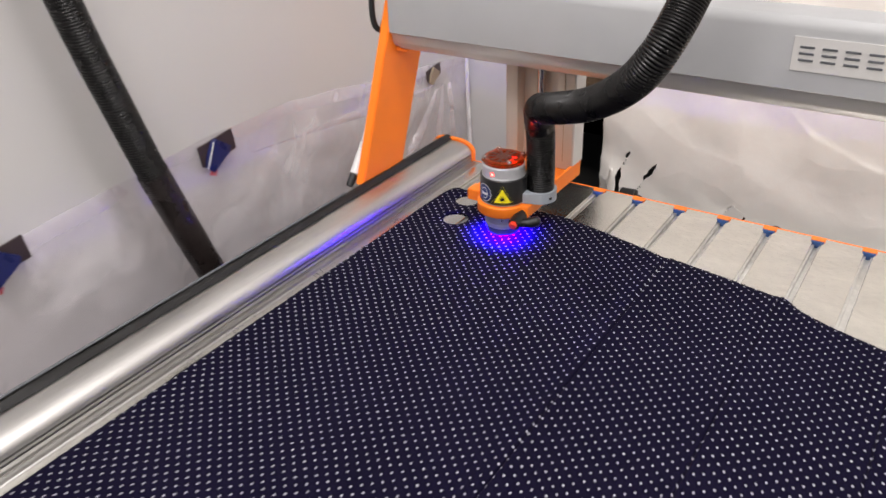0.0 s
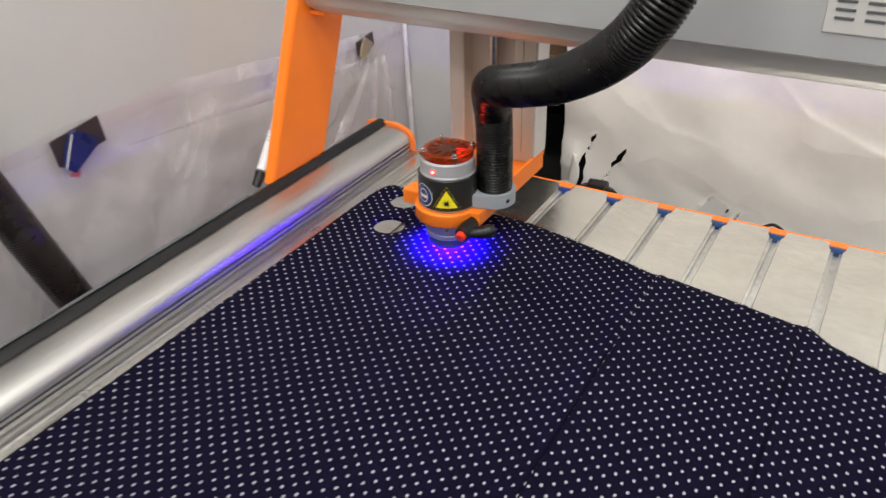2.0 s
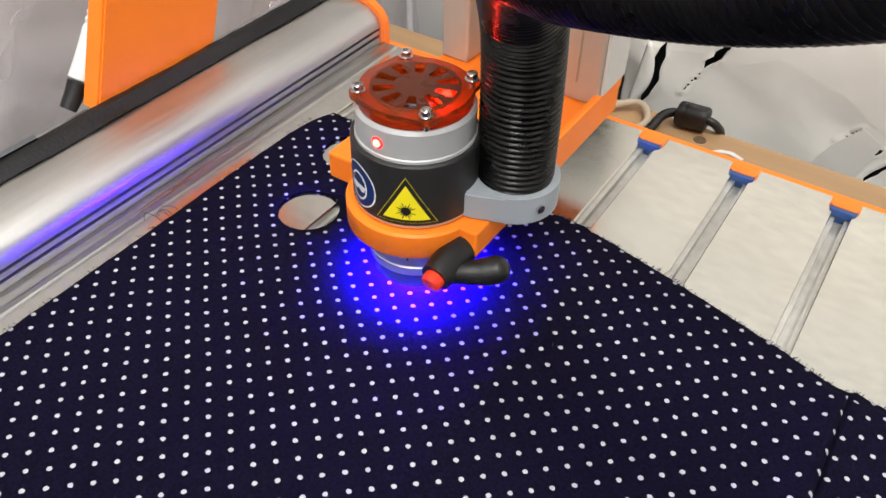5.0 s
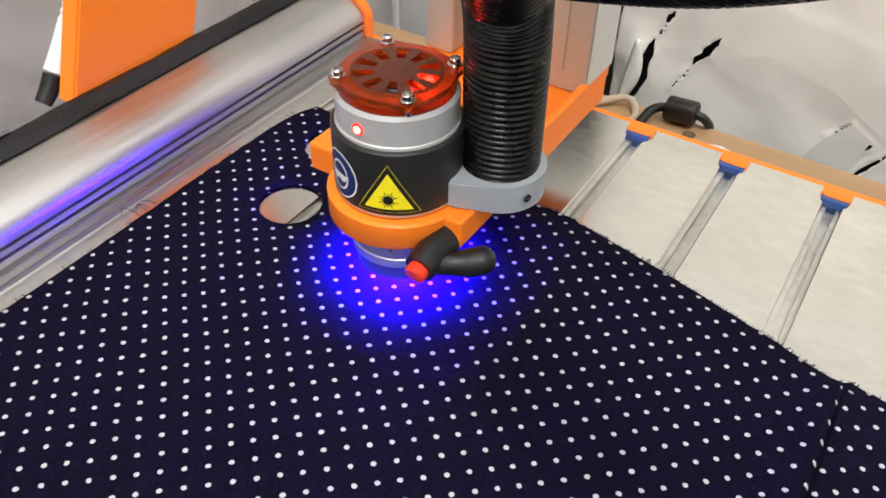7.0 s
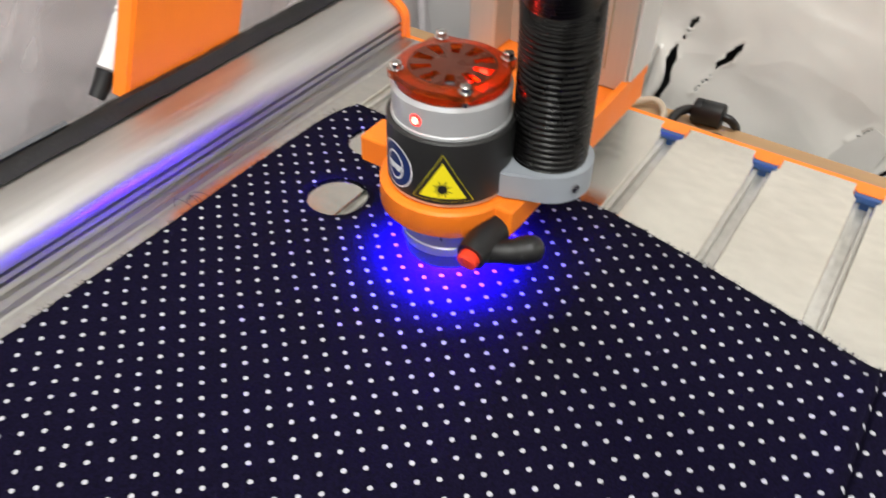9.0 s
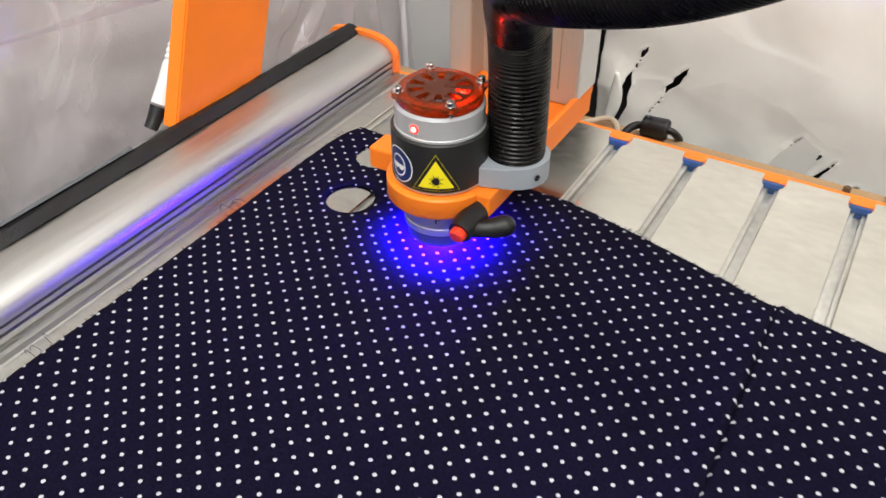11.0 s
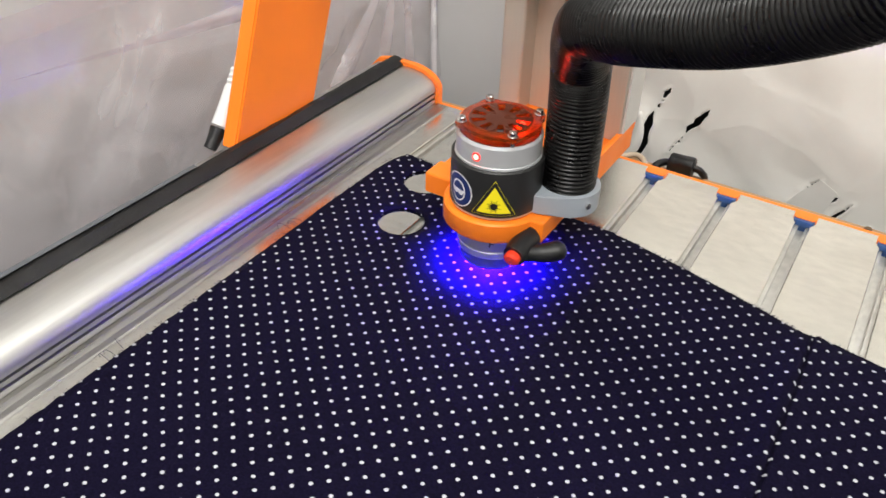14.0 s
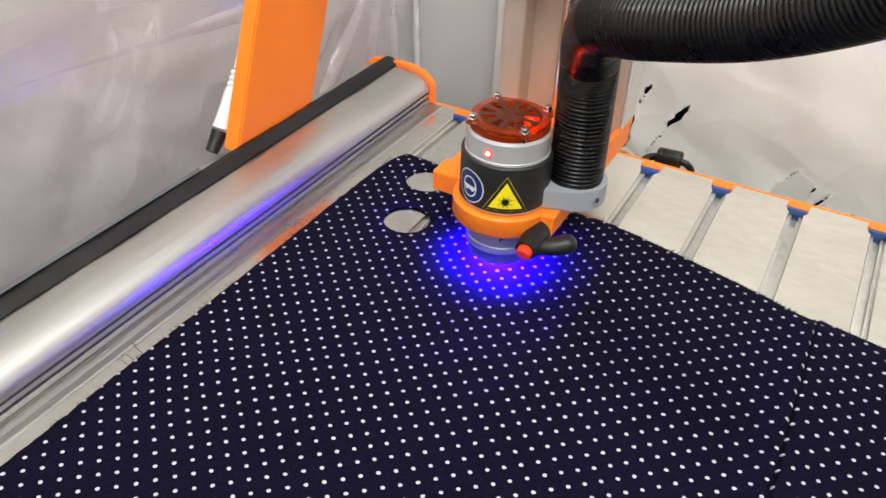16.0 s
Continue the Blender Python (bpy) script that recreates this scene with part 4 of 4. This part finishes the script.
plug = empty("cable_connector", -0.2630, -0.2225 + GY, 0.0270, "white ribbed cable connector with a black tip", "connector")
part("body", sweep(spline([(0.000, 0.006, 0.010), (0.0, 0.013, 0.019), (0.0, 0.022, 0.032), (0.0, 0.031, 0.046)], 0.002), lambda i: 0.0060 - 0.00006 * i - (0.0009 if 14 < i and i % 2 else 0), 18), WHITE_PLASTIC, plug, "", 40)
part("tip", sweep(spline([(0.0, -0.006, -0.0030), (0.0, 0.000, 0.003), (0.0, 0.006, 0.0102)], 0.002), lambda i: 0.0045 + 0.00015 * i, 18), BLACK_PLASTIC, plug, "", 40)
part("cable", sweep(spline([(0.0, 0.0305, 0.0455), (-0.001, 0.042, 0.064), (-0.001, 0.060, 0.10), (-0.001, 0.10, 0.20)], 0.004), 0.0032, 10), WHITE_PLASTIC, plug, "", 60)

# ---- tool column and holder, placed from the laser axis ----
AX, AY = -0.0490, -0.1600
holder = empty("tool_holder", AX, AY, 0, "orange tool clamp with an upright aluminium column", "tool holder")


def tube(prof, n=64):
    """Ring of revolution from a closed profile of (radius, z) points."""
    bm = bmesh.new()
    rings = [[bm.verts.new((r * math.cos(2 * math.pi * k / n), r * math.sin(2 * math.pi * k / n), z)) for k in range(n)] for r, z in prof]
    for a, b in zip(rings, rings[1:] + rings[:1]):
        for k in range(n):
            bm.faces.new((a[k], a[(k + 1) % n], b[(k + 1) % n], b[k]))
    return bm


def ring_clamp():
    ro, ri = 0.0306, 0.0222
    return tube([(ri, 0.036), (ro - 0.0010, 0.036), (ro, 0.0372), (ro, 0.0480), (ro - 0.0010, 0.0490), (ri, 0.0490)], 72)


part("clamp_ring", ring_clamp(), ORANGE, holder, "", 40)
part("lug", box(-0.0495, -0.026, 0.000, 0.018, 0.0355, 0.0495, 0.0012), ORANGE, holder)
bm = prism([(-0.046, 0.012), (-0.0300, 0.008), (-0.018, 0.026), (0.010, 0.029), (0.0255, 0.018), (0.030, 0.004), (0.0365, 0.0135), (0.0365, 0.130), (-0.056, 0.130), (-0.056, 0.06), (-0.046, 0.03)], "z", 0.0358, 0.0492)
part("arm", bm, ORANGE, holder)
part("pinch_block", box(0.0185, 0.0368, -0.010, 0.016, 0.0352, 0.0488, 0.0012), ORANGE, holder)
part("base_rib", box(0.0335, 0.0372, 0.055, 0.1305, 0.0492, 0.056, 0.0008), ORANGE, holder)
part("back_post", box(-0.056, -0.0395, 0.104, 0.131, 0.0494, 0.30, 0.0015), ALU_POST, holder)
part("front_post", box(0.0140, 0.0365, 0.104, 0.131, 0.0494, 0.30, 0.0015), ALU_POST, holder)
part("side_cover", box(0.0366, 0.0380, 0.1045, 0.1305, 0.0565, 0.30), PALE_GREY, holder, "pale grey side cover")
part("web", box(-0.0395, 0.0140, 0.122, 0.131, 0.0494, 0.30), ALU_POST, holder)
part("spindle", rod((-0.012, 0.113, 0.0494), (-0.012, 0.113, 0.30), 0.005, 16), STEEL, holder, "steel lead screw", 40)
part("bellows", sweep([Vector((-0.012, 0.113, 0.172 + 0.0014 * i)) for i in range(90)], lambda i: 0.0085 if i % 2 else 0.0066, 20), BLACK_RUBBER, holder, "dark ribbed bellows on the screw", 60)
part("groove", box(0.0232, 0.0240, 0.1034, 0.1041, 0.060, 0.30), TAN, holder)

# clamping lever
lever = part("lever_hub", sweep([Vector(p) for p in ((0.029, 0.000, 0.0385), (0.0288, -0.008, 0.0372), (0.0285, -0.018, 0.0352), (0.0283, -0.0275, 0.0335))], lambda i: (0.0066, 0.0074, 0.0076, 0.0066)[i], 24), BLACK_PLASTIC, holder, "black clamping lever", 40)
grip = spline([(0.0285, -0.022, 0.0338), (0.034, -0.0182, 0.0330), (0.041, -0.0135, 0.0328), (0.0470, -0.0095, 0.0342), (0.0515, -0.0066, 0.0356)], 0.0008)
part("handle", sweep(grip, lambda i: (0.0060 - 0.0008 * math.sin(min(1, i / 22) * math.pi)) * math.sqrt(max(0.02, 1 - max(0, (i - len(grip) + 8) / 7.2) ** 2)), 20), BLACK_PLASTIC, lever, "", 50)
part("button", sweep([Vector(p) for p in ((0.0283, -0.0272, 0.0336), (0.0282, -0.0308, 0.0330), (0.0282, -0.0316, 0.0328))], lambda i: (0.0046, 0.0046, 0.0036)[i], 20), RED_PLASTIC, lever, "red push button", 40)

# ---- laser head ----
laser = empty("laser_head", AX, AY, 0.0088, "cylindrical laser head with black label band and orange fan cover", "laser head")


def at_laser(ob):
    ob.matrix_parent_inverse = Matrix.Translation((0, 0, -0.0088))
    return ob


at_laser(part("nozzle", tube([(0.0135, 0.0092), (0.0185, 0.0088), (0.0195, 0.0100), (0.0200, 0.0170), (0.0195, 0.0176), (0.0150, 0.0176)]), NOZZLE, laser, "grey hollow nozzle", 30))
at_laser(part("neck", lathe([(0.0185, 0.0172), (0.0198, 0.0178), (0.0213, 0.0182), (0.0213, 0.0222), (0.0205, 0.0228), (0.0205, 0.0236), (0.0219, 0.0242), (0.0219, 0.050)]), SILVER, laser, "silver neck", 30))
at_laser(part("foot_ring", lathe([(0.0258, 0.0498), (0.0266, 0.0500), (0.0266, 0.0512), (0.0258, 0.0514)]), SILVER, laser, "", 30))
at_laser(part("body", lathe([(0.0262, 0.0512), (0.0270, 0.0516), (0.0270, 0.0800), (0.0264, 0.0808)]), BLACK_LABEL, laser, "black label band", 30))
at_laser(part("top_ring", lathe([(0.0240, 0.0806), (0.0251, 0.0808), (0.0251, 0.0820), (0.0245, 0.0824), (0.0247, 0.0935), (0.0238, 0.0950), (0.0190, 0.0950)]), SATIN_GREY, laser, "satin grey top ring", 30))


def curved_patch(columns, r, angle, z, n=18):
    """Sticker on the cylinder: columns(s) gives the half-open height range at s from -1 to 1, with the width."""
    width, lo, hi = columns
    bm = bmesh.new()
    prev = None
    for k in range(n + 1):
        s = -1 + 2 * k / n
        a = radians(angle) + s * width / r
        cur = [bm.verts.new((r * math.cos(a), r * math.sin(a), z + f(s))) for f in (lo, hi)]
        if prev:
            bm.faces.new((prev[0], cur[0], cur[1], prev[1]))
        prev = cur
    return bm


def disc(r):
    return r, lambda s: -r * math.sqrt(max(0, 1 - s * s)) - 1e-5, lambda s: r * math.sqrt(max(0, 1 - s * s)) + 1e-5


def triangle(w, h):
    return w, lambda s: -h / 3, lambda s: -h / 3 + h * (1 - abs(s)) + 1e-5


mark = at_laser(part("scale_mark", curved_patch((0.0004, lambda s: -0.0030, lambda s: 0.0035), 0.02197, -66, 0.0305, 2), INK, laser, "small black scale mark"))
part("cross_tick", curved_patch((0.0011, lambda s: -0.0010, lambda s: -0.0004), 0.02199, -62.5, 0.0305, 4), INK, mark)
TRI = -64
tri = at_laser(part("warning_sign", curved_patch(triangle(0.0131, 0.0227), 0.02715, TRI, 0.0608, 24), YELLOW, laser, "triangular black and yellow laser warning sign"))
part("black_border", curved_patch(triangle(0.0128, 0.0222), 0.0272, TRI, 0.0608, 24), INK, tri)
part("yellow_field", curved_patch(triangle(0.0100, 0.0173), 0.0273, TRI, 0.0606, 24), YELLOW, tri)
bm = bmesh.new()
for k in range(16):
    a = 2 * math.pi * k / 16
    l = 0.0043 if k % 2 else 0.0033
    if k == 0:
        l = 0.0085
    pts = []
    for rr, ww in ((0.0012, 0.00032), (l, 0.00012)):
        for sgn in (-1, 1):
            u, v = rr * math.cos(a) - sgn * ww * math.sin(a), rr * math.sin(a) + sgn * ww * math.cos(a)
            t = radians(TRI) + u / 0.0274
            pts.append(bm.verts.new((0.0274 * math.cos(t), 0.0274 * math.sin(t), 0.0594 + v)))
    bm.faces.new((pts[0], pts[1], pts[3], pts[2]))
part("burst", bm, INK, tri)
part("burst_centre", curved_patch(disc(0.0020), 0.02742, TRI, 0.0594, 16), INK, tri)
DISC = -114
sgn = at_laser(part("goggles_sign", curved_patch(disc(0.0106), 0.02715, DISC, 0.0635, 30), WHITE_PRINT, laser, "round blue eye protection sign"))
part("blue_field", curved_patch(disc(0.0099), 0.0272, DISC, 0.0635, 30), BLUE_STICKER, sgn)
part("outline", curved_patch((0.0058, lambda s: -0.0068 * math.sqrt(max(0, 1 - s * s)), lambda s: 0.0066 * math.sqrt(max(0, 1 - s * s)) + 1e-5), 0.02728, DISC, 0.0632, 20), WHITE_PRINT, sgn)
part("inner_field", curved_patch((0.0049, lambda s: -0.0059 * math.sqrt(max(0, 1 - s * s)), lambda s: 0.0057 * math.sqrt(max(0, 1 - s * s)) + 1e-5), 0.02732, DISC, 0.0632, 20), BLUE_STICKER, sgn)
for da in (-4.6, 4.6):
    part("goggle_lens", curved_patch((0.0023, lambda s: -0.0021 * math.sqrt(1.02 - s * s), lambda s: 0.0013 * (1.02 - s * s) ** 0.25), 0.02738, DISC + da, 0.0628, 12), WHITE_PRINT, sgn)
part("goggle_strap", curved_patch((0.0056, lambda s: 0.0001, lambda s: 0.0012), 0.02736, DISC, 0.0628, 12), WHITE_PRINT, sgn)

# indicator light in the silver ring
a = radians(-92)
d = Vector((math.cos(a), math.sin(a), 0))
at_laser(part("indicator", rod(d * 0.0240 + Vector((0, 0, 0.0875)), d * 0.0255 + Vector((0, 0, 0.0875)), 0.0016, 16), RED_LED, laser, "glowing red indicator light"))
at_laser(part("indicator_rim", rod(d * 0.0240 + Vector((0, 0, 0.0875)), d * 0.0250 + Vector((0, 0, 0.0875)), 0.0025, 16), LED_RIM, laser, "red lens rim, made to glow for the indicator's halo"))

# fan under an orange guard
guard = empty("guard", 0, 0, 0, "translucent orange fan guard", "")
guard.parent = laser
at_laser(guard)


def guard_mesh():
    """Rounded-square guard with two rings of radial openings and a hub."""
    bm = bmesh.new()
    n = 100

    def outer(a):
        off = (a % (math.pi / 2)) - math.pi / 4
        return 0.0226 + 0.0036 * math.exp(-(off / 0.22) ** 2)

    def ring(f, z):
        return [bm.verts.new((f(2 * math.pi * k / n) * math.cos(2 * math.pi * k / n), f(2 * math.pi * k / n) * math.sin(2 * math.pi * k / n), z)) for k in range(n)]

    radii = [lambda a: 0.0066, lambda a: 0.0088, lambda a: 0.0170, lambda a: 0.0180, outer]
    for zz, flip in ((0.1012, False), (0.0984, True)):
        rs = [ring(f, zz - 0.0006 if j == 4 and not flip else zz) for j, f in enumerate(radii)]
        bm.faces.new(rs[0] if not flip else rs[0][::-1])
        for j, (p, q) in enumerate(zip(rs, rs[1:])):
            for k in range(n):
                if j == 1 and k % 10 < 5:
                    continue
                f = (p[k], p[(k + 1) % n], q[(k + 1) % n], q[k])
                bm.faces.new(f if not flip else f[::-1])
        if not flip:
            top = rs
    low = rs
    for k in range(n):
        bm.faces.new((top[4][k], top[4][(k + 1) % n], low[4][(k + 1) % n], low[4][k]))
    # edges of the openings
    for base in range(0, n, 10):
        for k in range(base, base + 5):
            for jj in (1, 2):
                bm.faces.new((top[jj][k], top[jj][(k + 1) % n], low[jj][(k + 1) % n], low[jj][k]))
        for k in (base, base + 5):
            bm.faces.new((top[1][k], top[2][k], low[2][k], low[1][k]))
    return bm


grille = part("grille", guard_mesh(), FAN, guard, "", 35)
grille.data.materials.append(FAN_DARK)
for f in grille.data.polygons:
    if math.hypot(f.center.x, f.center.y) < 0.0179 and abs(f.normal.z) > 0.5:
        f.material_index = 1
part("skirt", lathe([(0.0232, 0.0951), (0.0234, 0.0984), (0.0226, 0.0984), (0.0224, 0.0951)], 64), FAN, guard, "", 30)
# plate added so that the guard openings look lit orange inside
at_laser(part("opening_glow_plate", lathe([(0.0218, 0.09505), (0.0222, 0.0952), (0.0222, 0.0955), (0.0218, 0.0957)], 48), FAN_RED, laser, "orange-red plate added under the fan for the glow in the guard openings", 30))
fan = at_laser(part("fan_hub", lathe([(0.0090, 0.0958), (0.0090, 0.0972), (0.0084, 0.0976)], 32), DARK_GREY, laser, "dark fan hub", 30))
for k in range(7):
    a = 2 * math.pi * k / 7
    bm = bmesh.new()
    vs = []
    for rr, da in ((0.009, 0.0), (0.020, 0.25)):
        for z, dd in ((0.0959, -0.22), (0.0976, 0.22)):
            vs.append(bm.verts.new((rr * math.cos(a + da + dd), rr * math.sin(a + da + dd), z)))
    bm.faces.new((vs[0], vs[1], vs[3], vs[2]))
    # blades take the orange too, for the same glow
    part("blade", bm, FAN, fan)
for sx in (-1, 1):
    for sy in (-1, 1):
        s = at_laser(part("guard_screw", lathe([(0.0013, 0.095), (0.0013, 0.1012), (0.0030, 0.1013), (0.0030, 0.1016), (0.0023, 0.1017), (0.0023, 0.1038), (0.0020, 0.1041), (0.0012, 0.1041), (0.0011, 0.1031)], 20), STEEL, laser, "steel socket screw", 30))
        s.location = (sx * 0.016, sy * 0.016, 0)

# grey collar that holds the suction hose
HX, HY = 0.0365, 0.0200
outline = [(0.0205, -0.0040), (0.0290, -0.0040)]
outline += [(HX + 0.0192 * math.cos(radians(k)), HY + 0.0192 * math.sin(radians(k))) for k in range(-72, 150, 6)]
outline += [(0.010, 0.0250)]
bm = prism(outline, "z", 0.0494, 0.0622)
bmesh.ops.bevel(bm, geom=[e for e in bm.edges if e.verts[0].co.z == e.verts[1].co.z], offset=0.0008, segments=2, affect="EDGES")
collar = at_laser(part("hose_collar", bm, GREY_PLATE, laser, "grey hose collar", 30))
part("collar_screw", rod((0.0520, 0.0120, 0.0560), (0.0546, 0.0108, 0.0560), 0.0019, 14), STEEL, collar)

# suction hose: rises from the collar, bends and runs over towards the front
hx, hy = AX + HX, AY + HY
pts = [(hx, hy, 0.0615), (hx, hy, 0.085), (hx, hy - 0.001, 0.112), (hx + 0.0005, hy - 0.0045, 0.133), (hx + 0.0044, hy - 0.0168, 0.1540), (hx + 0.0150, hy - 0.0350, 0.1700),
       (hx + 0.0410, hy - 0.0580, 0.1820), (hx + 0.0830, hy - 0.0785, 0.1985), (hx + 0.1180, hy - 0.1005, 0.2200), (hx + 0.1430, hy - 0.1180, 0.2410), (hx + 0.1580, hy - 0.1255, 0.2585),
       (hx + 0.1700, hy - 0.1215, 0.2800), (hx + 0.1800, hy - 0.0980, 0.3160), (hx + 0.1965, hy - 0.0570, 0.3940), (hx + 0.25, hy, 0.62), (hx + 0.30, hy, 0.95)]
run = empty("suction_hose", hx, hy, 0.0615, "black ribbed suction hose rising from the laser head", "hose")
path = spline(pts, 0.000675)
bend0 = next(i for i, p in enumerate(path) if p.z > 0.138)
bend1 = next(i for i, p in enumerate(path) if p.x > hx + 0.0150)
for name, lo, hi, depth in (("lower_section", 0, bend0 + 1, 0.0013), ("elbow", bend0, bend1 + 1, 0.0004), ("upper_section", bend1, len(path), 0.0013)):
    bm = sweep(path[lo:hi], lambda i: 0.0164 - depth * (0, 0.25, 1, 0.25)[(i + lo) % 4], 28)
    part(name, bm, BLACK_HOSE, run, "", 60).matrix_parent_inverse = Matrix.Translation((-hx, -hy, -0.0615))

# laser light at the nozzle
spot = bpy.data.lights.new("laser_light", "POINT")
spot.energy, spot.color, spot.shadow_soft_size = 19, (0.012, 0.0, 1.0), 0.0022
new("laser_light", spot).location = (AX, AY, 0.0131)
glow = bpy.data.lights.new("laser_spark_light", "POINT")
glow.energy, glow.color, glow.shadow_soft_size = 1.7, (0.05, 0.0, 1.0), 0.002
new("laser_spark_light", glow).location = (AX, AY, 0.0055)

# red lamp inside the fan housing
red = bpy.data.lights.new("fan_lamp_light", "POINT")
red.energy, red.color, red.shadow_soft_size = 0.042, (1.0, 0.03, 0.02), 0.0025
new("fan_lamp_light", red).location = (AX + 0.0120, AY + 0.0017, 0.0972)
